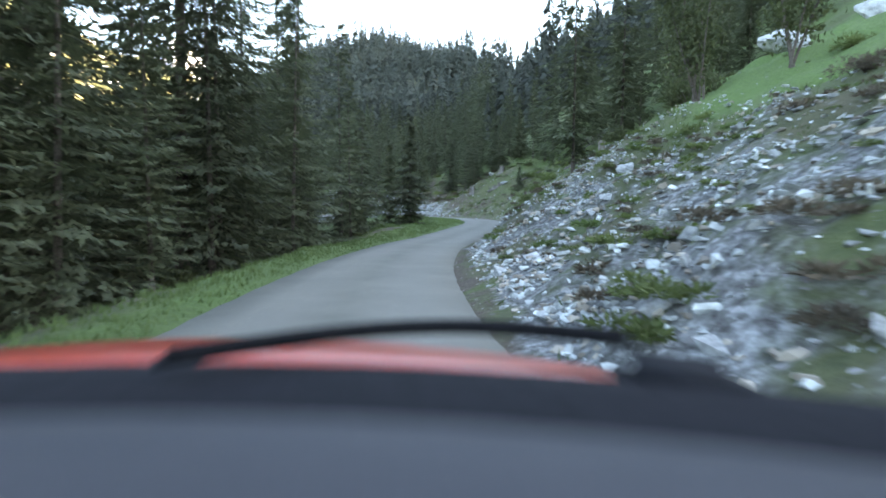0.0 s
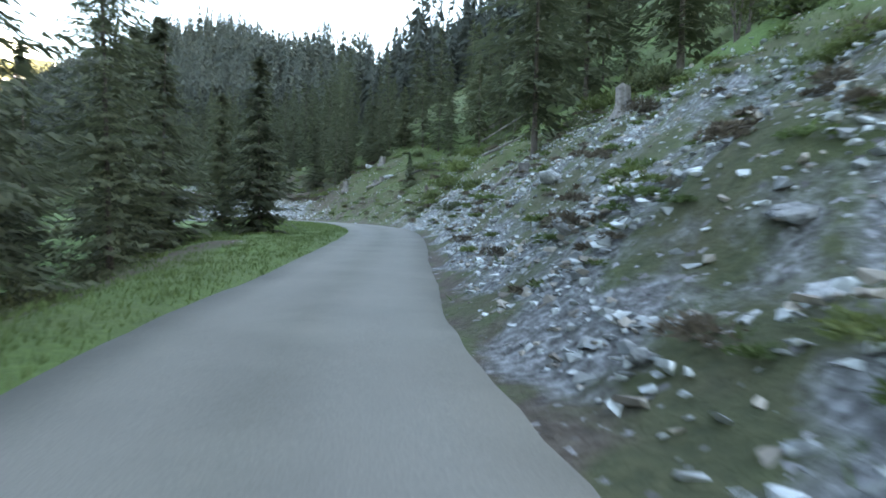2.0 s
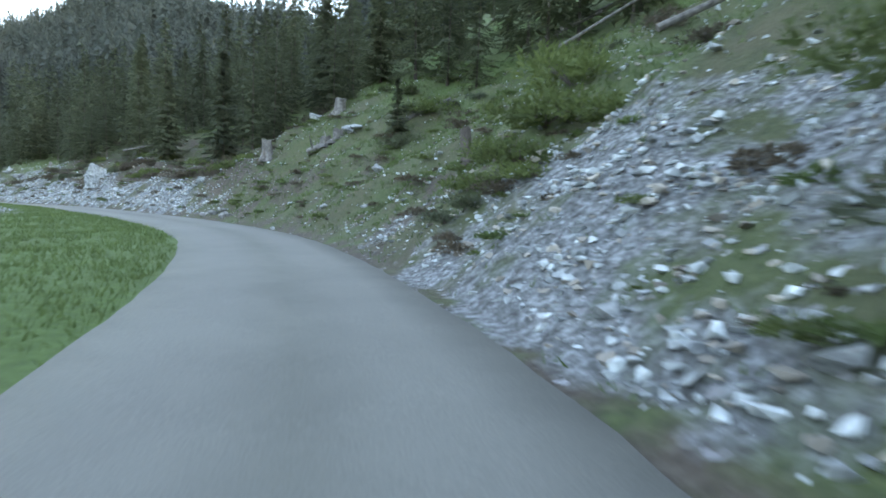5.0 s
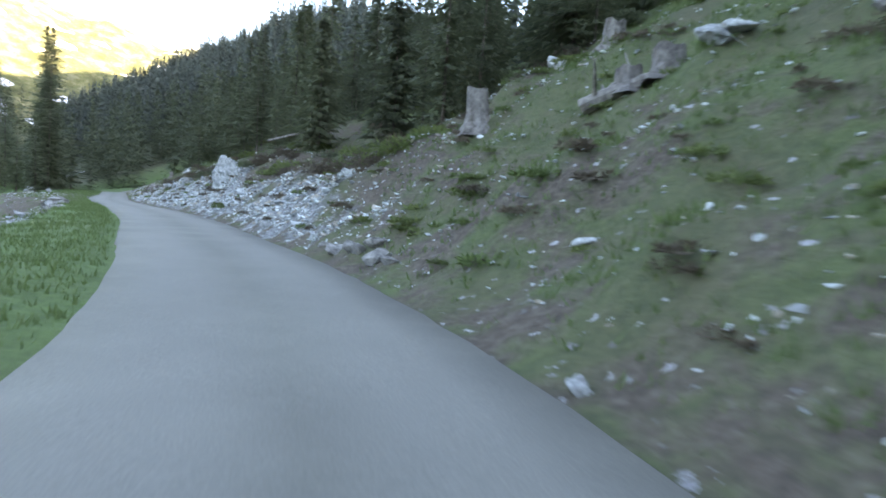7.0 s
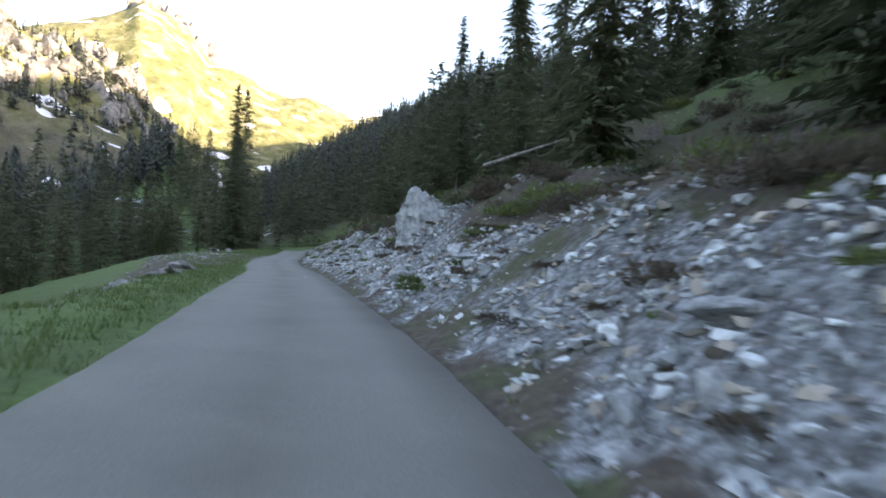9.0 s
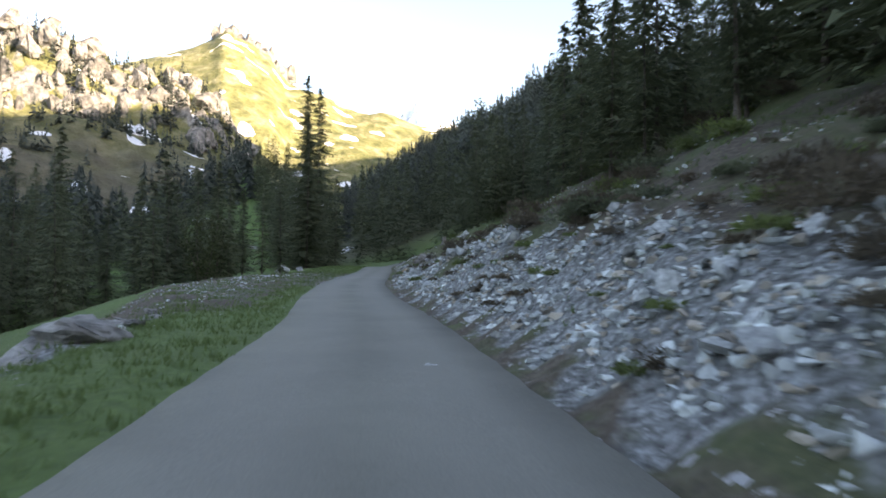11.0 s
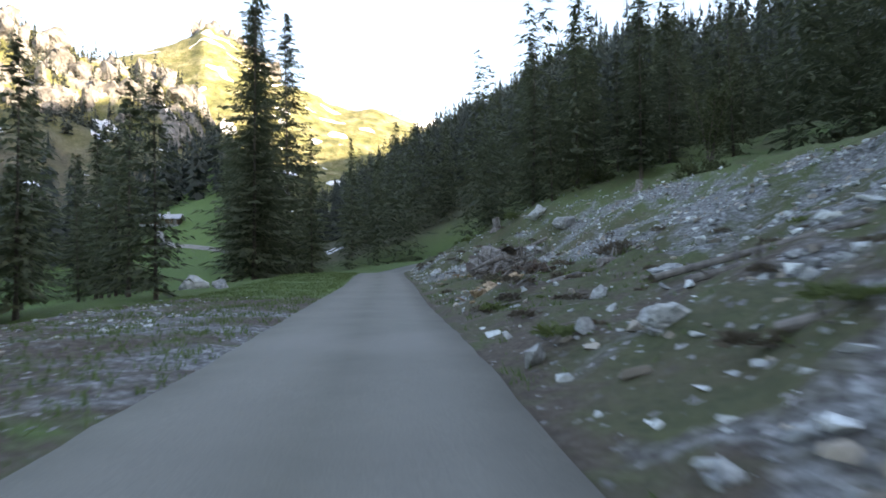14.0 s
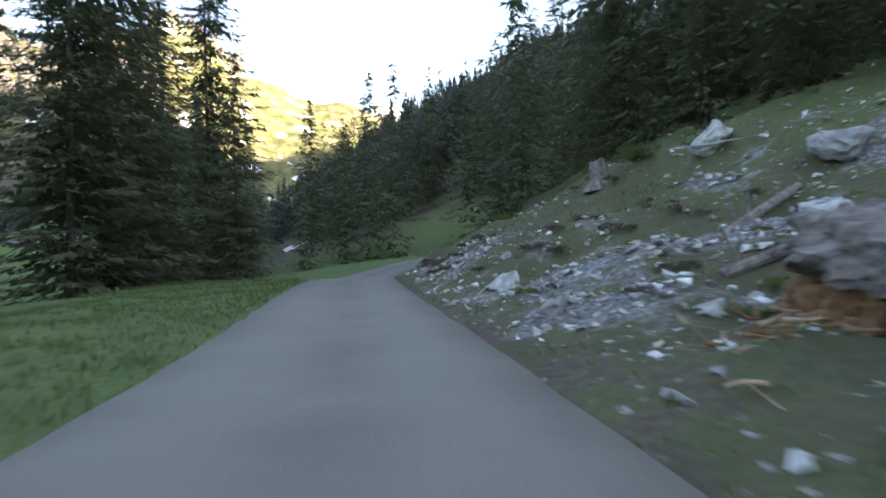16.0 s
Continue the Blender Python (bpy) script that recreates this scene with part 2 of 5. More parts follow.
def height(x, y):
    x, y = np.asarray(x, float), np.asarray(y, float)
    shape = x.shape
    ry, d, rz = near_road(x, y)
    x, y = x.ravel(), y.ravel()
    # the great forms: hillside to the right of an axis, valley to its left
    a, b = great(x, y)
    big = np.maximum(a, b)
    along = -(x + 8) * 0.259 + (y - 70) * 0.966
    side = np.minimum(0.48 * np.maximum(a, 0) + 0.2 * np.maximum(a - 130, 0), 330)
    run = -(x + 62) * 0.643 + (y - 182) * 0.766
    spur = np.minimum(np.interp(run, [-60, 20, 140, 290], [0.22, 0.36, 0.5, 0.62]) * np.maximum(b, 0), np.interp(run, [60, 110, 200, 300], [70, 82, 104, 150]))
    k = np.clip(0.5 + 0.5 * (side - spur) / 12, 0, 1)
    hill = spur + (side - spur) * k + 12 * k * (1 - k) * 0.5
    hill += rough(x, y, 120, 3) * np.clip(big / 40, 0, 1) * 5
    left = np.maximum(-big, 0)
    drop = np.interp(along, [-60, -20, 10, 40, 70, 110], [9.0, 8.0, 5.0, 3.5, 2.0, 0.5])
    valley = -drop * step(left, 6, 28) + 0.12 * np.maximum(left - 45, 0) + 0.05 * np.maximum(left - 110, 0) + rough(x, y, 60, 5) * 1.2 * step(left, 20, 50)
    # a wooded rise in the middle of the valley, and the knoll that carries the hut
    q, az = np.hypot(x + 10, y - 90), np.degrees(np.arctan2(-(x + 10), y - 90))
    valley += 44 * step(q, 130, 290) * (1 - step(q, 380, 520)) * step(az, 8, 20) * (1 - step(az, 38, 50))
    valley += 5.6 * np.exp(-((x + 122) ** 2 + (y - 215) ** 2) / 1500.0)
    far = 0.8 + np.where(big > 0, hill, valley)
    far = np.maximum(far, -30)
    # close to the road
    r = np.maximum(d - HALF - 0.35, 0)
    m = np.interp(ry, SLOPE_Y, SLOPE_R)
    right = m * np.minimum(r, 6) + 0.55 * np.maximum(r - 6, 0)
    cut = np.interp(ry, [72, 78, 106, 113], [0, 1, 1, 0])
    right = right * (1 - cut) + cut * (0.86 * np.minimum(r, 2) + np.interp(ry, [82, 90], [0.32, 0.48]) * np.clip(r - 2, 0, 4) + 0.55 * np.maximum(r - 6, 0))
    right += rough(x, y, 3.1, 1) * 0.16 * np.clip(r, 0, 1.5) + rough(x, y, 9, 2) * 0.35 * np.clip(r / 4, 0, 1)
    v = np.interp(ry, VERGE_Y, VERGE_L)
    l = np.maximum(-d - HALF, 0)
    fall = np.interp(ry, [-40, 35, 45, 60, 72, 95, 104, 128, 140, 170], [0.5, 0.45, 0.12, 0.2, 1.0, 1.0, 0.35, 0.3, 0.07, 0.12])
    lf = 0.05 * step(l, 0, 0.5) - fall * np.maximum(l - v, 0) + rough(x, y, 4.0, 4) * 0.07 * np.clip(l / 2, 0, 1)
    close = rz + np.where(d > 0, right, lf)
    w = step(np.abs(d), 10, 34)
    z = close * (1 - w) + far * w
    z = np.where(np.abs(d) < HALF + 0.25, rz - 0.07 * step(HALF + 0.25 - np.abs(d), 0, 0.3) - 0.01, z)
    return z.reshape(shape)


def hz(x, y):
    return float(height(np.array([x]), np.array([y]))[0])


# ---- meshes ----
def meshed(name, verts, faces, material, smooth=False):
    me = bpy.data.meshes.new(name)
    me.from_pydata(np.asarray(verts).tolist() if isinstance(verts, np.ndarray) else verts, [], faces.tolist() if isinstance(faces, np.ndarray) else faces)
    for m in material if isinstance(material, (list, tuple)) else [material]:
        me.materials.append(m)
    me.update()
    if smooth:
        me.polygons.foreach_set("use_smooth", [True] * len(me.polygons))
    return me


def thing(name, label, category, group="", kind=""):
    return tagged(new(name), label, category, group, kind)


def part(name, me, parent, label="", m=None):
    ob = new(name, me)
    ob.parent = parent
    if m is not None:
        ob.matrix_basis = m
    return tagged(ob, label) if label else ob


def from_bm(name, bm, material, smooth=False):
    me = bpy.data.meshes.new(name)
    bm.to_mesh(me)
    bm.free()
    me.materials.append(material)
    if smooth:
        me.polygons.foreach_set("use_smooth", [True] * len(me.polygons))
    return me


def graded(lo, hi, fine, reach, grow=1.13):
    mid = list(np.arange(lo, hi + fine, fine))
    out, s = [], fine
    x = mid[-1]
    while x < reach:
        s *= grow
        x += s
        out.append(x)
    low, s, x = [], fine, mid[0]
    while x > -reach:
        s *= grow
        x -= s
        low.append(x)
    return np.array(low[::-1] + mid + out)


def paint(me, name, rgb):
    a = me.color_attributes.new(name, "FLOAT_COLOR", "POINT")
    a.data.foreach_set("color", np.concatenate([rgb, np.ones((len(rgb), 1))], 1).ravel())


def cover(x, y):
    """How much loose rock, lush grass and bare earth there is at each place."""
    x, y = np.ravel(x), np.ravel(y)
    ry, d, rz = near_road(x, y)
    r = d - HALF
    n = rough(x, y, 5.0, 11) * 0.5 + rough(x, y, 2.0, 12) * 0.4
    top = np.interp(ry, [-40, 10, 20, 32, 42, 50, 54, 58, 62, 76, 88, 98, 104, 112, 128, 140, 150, 165], [6.0, 6.0, 6.2, 6.3, 4.8, 4.6, 2.6, 1.0, 0.8, 2.5, 2.4, 2.4, 2.8, 9, 12, 9, 5, 2])
    dens = np.interp(ry, [-40, 10, 34, 44, 48, 55, 60, 68, 75, 100, 112, 128, 140, 155, 170], [0.52, 0.52, 0.52, 0.52, 0.66, 0.4, 0.14, 0.18, 0.74, 0.78, 0.64, 0.42, 0.45, 0.5, 0.1])
    streak = rough(ry * 1.0 + r * 0.35, 0 * r, 4.2, 17) * 0.6 + rough(x, y, 1.2, 18) * 0.25
    scree = np.where(r > 0.3, (dens + streak * np.interp(ry, [40, 60], [0.14, 0.28]) + n * 0.26) * (1 - step(r, top * 0.8, top * 1.25)), 0)
    band = np.interp(ry, [112, 120, 146, 156], [0, 0.62, 0.58, 0]) * step(r, 4.6, 6.0) * (1 - step(r, 12.5, 15.5)) + n * 0.5
    mid = np.interp(ry, [122, 127, 138, 143], [1, 0.25, 0.25, 1])
    scree = np.where(r > 0.3, np.maximum(scree * np.where(r < 5, mid, 1), band * (ry > 112)), scree)
    fan = np.interp(ry, [46, 48.5, 52.5, 54.5], [0, 1, 1, 0]) * (1 - step(r, 2.6, 3.8)) * (0.75 + 0.5 * n)
    foot = np.interp(ry, [-10, 0, 44, 47, 73, 77, 110, 113], [0, 1, 1, 0, 0, 1, 1, 0]) * (1 - step(r, 1.0, 2.2)) * (0.68 + 0.5 * n)
    scree = np.where(r > 0.2, np.maximum(np.maximum(scree, fan), foot), scree)
    # a stony lip beyond the left verge, and the gravelly lay-by
    lip = (np.interp(ry, [70, 76, 98, 104], [0, 0.8, 0.8, 0]) * (step(-r, 4.7, 5.3) * (1 - step(-r, 6.5, 8.5))))
    bay = np.interp(ry, [100, 106, 126, 131, 134, 137], [0, 0.5, 0.6, 0.55, 0.4, 0]) * step(-r, np.interp(ry, [112, 119, 138], [3.4, 0.3, 0.3]), np.interp(ry, [112, 119, 138], [4.4, 1.2, 1.0])) * (1 - step(-r, 8.0, 9.5)) * (0.9 + n * 0.6)
    scree = np.where(r < -0.2, np.maximum(lip, bay * 0.95), scree)
    lush = np.where(d < 0, (1 - step(-d, 18, 40)) * (0.8 + 0.2 * n), np.interp(ry, [40, 48, 70, 76], [0.22, 0.24, 0.2, 0.12]) + n * 0.4 + np.where(ry < 42, step(r, 6.5, 8.5) * 0.8, step(r, 8, 11) * 0.3))
    brow = np.interp(ry, [68, 76, 98, 108], [0, 1, 1, 0]) * step(-d, 3.8, 5.2)
    lush = lush * (1 - brow)
    wood = (d < 0) & (ry < 36) & (-d > 2.7 + np.clip(ry - 14, 0, 20) * 0.06)
    lush = np.where(wood, 0.1 + 0.15 * n, lush)
    meadow = step(-d, 14, 22) * step(y, 96, 122) * step(-np.maximum(*great(x, y)), 2, 9) * (d < 0)
    lush = np.maximum(lush, meadow)
    dirt = np.where(r > 0.1, np.interp(ry, [-40, 34, 48, 70, 76, 104, 112, 130, 140, 160], [0.4, 0.45, 0.44, 0.52, 0.7, 0.62, 0.56, 0.55, 0.4, 0.3]) * (1 - 0.5 * step(r, 3, 6) * (1 - 0.8 * np.interp(ry, [70, 76, 108, 114], [0, 1, 1, 0]))) + n * 0.35, 0.0)
    dirt = dirt * (1 - step(r, 7.5, 12))
    dirt = np.where(d < 0, np.maximum(dirt, brow * (0.6 + 0.3 * n)), dirt)
    dirt = np.where(wood, 0.55 + 0.3 * n, dirt)
    dirt = np.where((np.abs(r) < 0.45), 0.62, dirt)
    dirt = np.where(bay > 0.1, 0.7, dirt)
    return np.clip(np.stack([scree, lush, dirt], 1), 0, 1)


gx, gy = graded(-62, 40, 0.7, 2600), graded(-14, 176, 0.7, 2600)
XX, YY = np.meshgrid(gx, gy)
ZZ = height(XX, YY)
nx, ny = len(gx), len(gy)
vid = np.arange(nx * ny).reshape(ny, nx)
quads = np.stack([vid[:-1, :-1], vid[:-1, 1:], vid[1:, 1:], vid[1:, :-1]], -1).reshape(-1, 4)
gme = meshed("ground", np.stack([XX.ravel(), YY.ravel(), ZZ.ravel()], 1), quads, GROUND, True)
paint(gme, "cover", cover(XX, YY))
ground = tagged(new("ground", gme), "stony alpine slope with short grass and bare earth", "ground", kind="structure")

# road: a crowned strip with ragged edges
nl = len(LINE)
across = np.array([-1.0, -0.97, -0.6, -0.35, 0.0, 0.35, 0.6, 0.97, 1.0])
rv, worn_and_pale = [], []
for i in range(nl):
    px, py, pz = LINE[i]
    rx, rr = TAN[i, 1], -TAN[i, 0]
    for k, a in enumerate(across):
        ragged = 0.05 * noise.noise((px * 1.7, py * 1.7, a)) if abs(a) > 0.9 else 0
        wd = HALF + 0.12 * max(0, min(1, (py - 110) / 30))
        dz = -0.06 if abs(a) == 1.0 else 0.03 * (1 - a * a) + 0.01
        rv.append((px + rx * (a * wd + ragged), py + rr * (a * wd + ragged), pz + dz))
        # worn wheel tracks, random tone, and a broken pale band near y 125
        worn_and_pale.append([0.55 * (abs(abs(a) - 0.45) < 0.2) + 0.2 * noise.noise((px * 0.3, py * 0.3, 5.0)) + 1.1 * math.exp(-((py - 125.2) / 0.9) ** 2) * max(0, 0.5 + noise.noise((px * 1.3, py * 1.3, a * 2)))] * 3)
ids = np.arange(nl * 9).reshape(nl, 9)
rq = np.stack([ids[:-1, :-1], ids[:-1, 1:], ids[1:, 1:], ids[1:, :-1]], -1).reshape(-1, 4)
rme = meshed("road", rv, rq, ASPHALT, True)
paint(rme, "worn_and_pale", np.clip(np.array(worn_and_pale), 0, 1))
tagged(new("road", rme), "narrow grey asphalt mountain road without markings", "road", kind="structure")


# ---- mountains across the valley ----
def mountain():
    az = np.linspace(radians(12), radians(95), 300)
    rr = np.concatenate([np.linspace(150, 440, 44), np.linspace(444, 560, 40), np.linspace(568, 1250, 66)])
    A, Rr = np.meshgrid(az, rr)
    deg = np.degrees(A)
    X, Y = -np.sin(A) * Rr - 10, np.cos(A) * Rr + 90
    base_h = np.maximum(0.05 * (Rr - 120), 0)
    el1 = np.interp(deg, [12, 32, 36, 38.5, 40, 42.3, 45.7, 47.8, 49.5, 51, 54, 57, 62, 70, 95], [2, 6, 8.5, 10.5, 12.2, 14.2, 15.0, 15.4, 16.0, 17.0, 17.2, 16.0, 16.6, 17.5, 18])
    k1 = 520 * np.tan(np.radians(el1)) * (0.62 * step(Rr, 235, 470) + 0.38 * step(Rr, 425, 525))
    el2 = np.interp(deg, [12, 20, 24, 28, 32, 35.5, 37, 39.5, 41, 42, 45, 50, 60, 95], [12.0, 12.2, 12.8, 13.4, 14.6, 15.6, 17.6, 18.8, 19.2, 18.4, 17.0, 15.5, 14, 14])
    k2 = 950 * np.tan(np.radians(el2)) * (step(Rr, 430, 960) ** 1.15)
    z = np.maximum(np.maximum(base_h, k1), k2)
    n1, n2 = rough(X, Y, 90, 21), rough(X, Y, 28, 22)
    n3 = rough(X, Y, 11, 23)
    rock = np.clip(np.where((k1 >= k2), step(deg, 37, 41) * step(Rr, 430, 455) * (1 - step(Rr, 520, 540)) * (0.3 + n2 * 0.8), 0), 0, 1)
    crest = step(Rr, 850, 940) * np.interp(deg, [34, 36, 38.5, 41, 43], [0, 0.9, 1, 0.8, 0])
    rock = np.maximum(rock, np.clip(crest * (0.6 + n2), 0, 1))
    cliff = np.abs(rough(X, Y, 16, 24)) * 0.7 + np.abs(rough(X, Y, 40, 25))
    z = z + n1 * np.clip(z / 60, 0, 1) * 5 + n2 * (1.5 + 4 * rock) * np.clip(z / 50, 0, 1) + np.abs(n3) * 5 * rock + (cliff - 0.6) * 4 * rock
    drift = rough(deg * 9.0, Rr * 2.6, 85, 61) * 0.7 + rough(deg * 9.0, Rr * 3.0, 38, 62) * 0.4
    where = step(Rr, 250, 300) * (1 - 0.6 * step(Rr, 486, 510) * (1 - step(Rr, 560, 640)))
    snow = np.clip(0.08 + 0.8 * drift + 0.12 * step(Rr, 430, 460) * (1 - step(Rr, 490, 510)), 0, 1) * where * (1 - 0.75 * np.clip(rock * 1.5, 0, 1))
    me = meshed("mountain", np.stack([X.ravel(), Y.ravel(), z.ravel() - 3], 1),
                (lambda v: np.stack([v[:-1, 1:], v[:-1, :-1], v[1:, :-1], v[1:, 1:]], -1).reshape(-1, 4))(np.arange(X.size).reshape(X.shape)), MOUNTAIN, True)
    # painted shade: full on the near lower slopes, gone by 470 m
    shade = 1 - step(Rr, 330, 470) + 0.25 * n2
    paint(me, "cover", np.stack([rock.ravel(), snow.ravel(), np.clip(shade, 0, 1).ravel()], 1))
    return tagged(new("mountain", me), "grassy mountain with rocky crest and snow patches", "mountain", kind="structure"), X, Y, z


MOUNT, MX, MY, MZ = mountain()


def distant_peak():
    az = np.linspace(radians(17), radians(32), 90)
    v, f = [], []
    for j, t in enumerate(np.linspace(0, 1, 14)):
        for a in az:
            top = np.interp(np.degrees(a), [17, 20.5, 22, 23, 23.6, 24.4, 25.5, 28, 32], [11, 12.6, 13.4, 14.4, 14.7, 14.3, 13.2, 12.5, 11])
            R = 2000 + 500 * t
            hgt = R * math.tan(radians(top)) * (0.55 + 0.45 * t) + 18 * noise.noise((a * 90, t * 5, 0))
            v.append((-math.sin(a) * R, math.cos(a) * R + 90, hgt))
    n = len(az)
    f = [(j * n + i + 1, j * n + i, (j + 1) * n + i, (j + 1) * n + i + 1) for j in range(13) for i in range(n - 1)]
    me = meshed("distant_peak", v, f, MOUNTAIN, True)
    paint(me, "cover", np.tile([[1.0, 0.55, 0]], (len(v), 1)))
    tagged(new("distant_peak", me), "hazy distant rocky peak with snow", "mountain", kind="structure")


distant_peak()


# ---- trees ----
def spruce_mesh(seed, tall, whorls, per, tufts, spread, bare=0.08, mats=None, sparse=0.0, size=1.5):
    """Trunk and crown meshes of a spruce: drooping boughs hung with ragged sprays."""
    r = np.random.RandomState(seed)
    tv, tf = [], []
    rad = 0.0058 * tall + 0.03
    lean = r.uniform(-0.02, 0.02, 2)
    for i, t in enumerate(np.linspace(0, 1, 9)):
        for k in range(8):
            a = k * math.pi / 4
            q = rad * (1 - t * 0.88) * (1 + 0.6 * max(0, 0.08 - t) / 0.08) * (1 + 0.1 * math.sin(3 * a + seed))
            tv.append((q * math.cos(a) + lean[0] * t * tall, q * math.sin(a) + lean[1] * t * tall, t * tall - 0.25))
    for i in range(8):
        for k in range(8):
            tf.append((i * 8 + k, i * 8 + (k + 1) % 8, i * 8 + 8 + (k + 1) % 8, i * 8 + 8 + k))
    V, F = [], []
    for w in range(whorls):
        t = bare + (1 - bare) * ((w + r.uniform(0, 0.8)) / whorls)
        if t > 0.995:
            continue
        full = spread * tall * (1 - t) ** 0.8 * (0.75 + 0.35 * min(1, (t - bare) / 0.2))
        nb = max(4, int(per * (0.7 + 0.3 * (1 - t))))
        for b in range(nb):
            if r.rand() < sparse and t < 0.8:
                continue
            a = r.uniform(0, 6.283)
            L = full * r.uniform(0.6, 1.15) + 0.12
            z0 = t * tall + r.uniform(-0.7, 0.7) * tall / whorls
            ca, sa = math.cos(a), math.sin(a)
            droop = r.uniform(0.25, 0.5) * (1 - 0.7 * t)
            m = max(3, int(1.5 * tufts * (0.45 + 0.55 * L / (spread * tall + 0.1))))
            for q in range(m):
                u = (q + r.uniform(0.2, 1.0)) / m
                cx, cz = L * u, z0 - droop * L * u + 0.18 * L * u * u
                side = r.uniform(-1, 1) * 0.24 * L * (1.15 - u)
                x, y = ca * cx - sa * side, sa * cx + ca * side
                s = (0.13 + 0.065 * L) * r.uniform(0.7, 1.3) * size * (0.86 + 1.4 * max(0, t - 0.75))
                out, hang = s * r.uniform(0.7, 1.35), s * r.uniform(0.5, 1.35)
                tw = r.uniform(-0.8, 0.8)
                dx, dy = math.cos(a + tw), math.sin(a + tw)
                wx, wy = -dy * s * 0.3, dx * s * 0.3
                o = len(V)
                V += [(x - dx * out * 0.35 + wx, y - dy * out * 0.35 + wy, cz + 0.05 - hang * r.uniform(0, 0.4)), (x - dx * out * 0.35 - wx, y - dy * out * 0.35 - wy, cz + 0.05 - hang * r.uniform(0, 0.4)),
                      (x + dx * out, y + dy * out, cz - hang * r.uniform(0.35, 0.9))]
                F.append((o, o + 1, o + 2))
    return meshed("trunk", tv, tf, BARK, True), meshed("crown", V, F, mats or NEEDLE)


SPRUCE = [spruce_mesh(1, 22, 50, 8, 13, 0.18, size=1.5), spruce_mesh(2, 18, 40, 8, 12, 0.2, size=1.5), spruce_mesh(3, 14, 34, 8, 10, 0.19, size=1.55),
          spruce_mesh(4, 9, 30, 8, 9, 0.22, 0.04, size=1.5), spruce_mesh(5, 24, 48, 8, 13, 0.155, 0.12, sparse=0.12, size=1.35), spruce_mesh(6, 4.5, 22, 8, 8, 0.26, 0.03, LIGHT_NEEDLE),
          spruce_mesh(7, 24, 64, 9, 34, 0.14, 0.1, sparse=0.2, size=0.8), spruce_mesh(8, 16, 46, 9, 26, 0.19, 0.05, sparse=0.1, size=0.8), spruce_mesh(9, 25, 72, 9, 30, 0.18, 0.03, sparse=0.08, size=0.95), spruce_mesh(10, 7, 34, 10, 14, 0.23, 0.03, size=1.2)]
TALL = [22, 18, 14, 9, 24, 4.5, 24, 16, 25, 7]
SPRUCE_LABEL = ["tall dark green spruce with drooping boughs", "broad dark green spruce on the hillside", "slender dark spruce beside the mountain road",
                "young green spruce on the stony bank", "old spruce with thin ragged crown", "small light green spruce sapling",
                "old spruce with bare lower trunk and ragged boughs", "olive green spruce with hanging boughs beside road", "tall dense dark spruce beside the meadow", "bushy dark spruce standing on the grass verge"]


def spruce(kind, x, y, tall=None, label=""):
    k = (tall or TALL[kind]) / TALL[kind]
    root = thing("spruce_tree", label or SPRUCE_LABEL[kind], "tree", "spruces along the road")
    root.matrix_basis = pose(x, y, hz(x, y) - 0.1, 0, 0, random.uniform(0, 360)) @ Matrix.Diagonal((k, k, k, 1))
    for nm, me in zip(("trunk", "crown"), SPRUCE[kind]):
        part(nm, me, root)
    return root


TREES = []


def tree_at(kind, x, y, tall=None, label=""):
    TREES.append((x, y))
    return spruce(kind, x, y, tall, label)


def free(x, y, gap):
    return all((x - a) ** 2 + (y - b) ** 2 > gap * gap for a, b in TREES)


def scatter(n, box, gap, kinds, sizes, keep):
    """Trees strewn over a box of the plan wherever keep allows."""
    made = 0
    for _ in range(n * 30):
        if made >= n:
            break
        x, y = random.uniform(box[0], box[1]), random.uniform(box[2], box[3])
        ry, d, _ = near_road(np.array([x]), np.array([y]))
        az = math.degrees(math.atan2(-(x + 30), y - 127))
        glade = 41.5 < az < 51.5 and y > 128 or 29.6 < az < 32.8 and y > 150 or (-30 < x < -19 and 126 < y < 157)
        if keep(float(ry[0]), float(d[0])) and free(x, y, gap) and not glade:
            tree_at(random.choice(kinds), x, y, random.uniform(*sizes))
            made += 1


# the pair of tall spruces below the lay-by, and single trees that stand out
tree_at(8, -55.3, 157.1, 25, "tall dark spruce standing alone beside the meadow")
tree_at(8, -58.0, 161.5, 20)
tree_at(8, -52.3, 152.8, 19)
tree_at(8, -65.9, 176.8, 30)
tree_at(8, -62.0, 167.5, 18)
for x, y, tall in ((-43.5, 135.5, 8.5), (-47, 137.5, 9.5), (-46, 130, 8.5), (-44, 126, 9.5), (-50, 132.5, 10), (-42, 121, 8.5), (-39.5, 117.5, 7.5), (-48.5, 125, 10)):
    tree_at(2, x, y, tall)
tree_at(4, -41.9, 193.2, 25)
tree_at(0, -27.4, 158.6, 13)
tree_at(2, -32.0, 163.5, 13)
tree_at(7, -36.2, 167.5, 14)
tree_at(6, -9.1, 103.3, 8.5)
tree_at(9, 8.3, 67.1, 2.4)
for x, y, tall in ((-60, 147, 11), (-63, 150, 12), (-57.3, 145.6, 9.5), (-55.4, 145.1, 10), (-53.4, 142.6, 9)):
    tree_at(2, x, y, tall)
tree_at(9, -2.05, 41.0, 6.6)
tree_at(9, -5.0, 38.7, 7.6)
tree_at(9, -3.6, 43.2, 5.6)
tree_at(9, -6.4, 41.5, 8.0)
tree_at(6, -8.4, 20.4, 30)
tree_at(6, -9.2, 14.2, 23)
tree_at(6, -10.8, 17.2, 24)
tree_at(6, -8.2, 9.5, 21)
tree_at(7, -6.4, 17.5, 13)
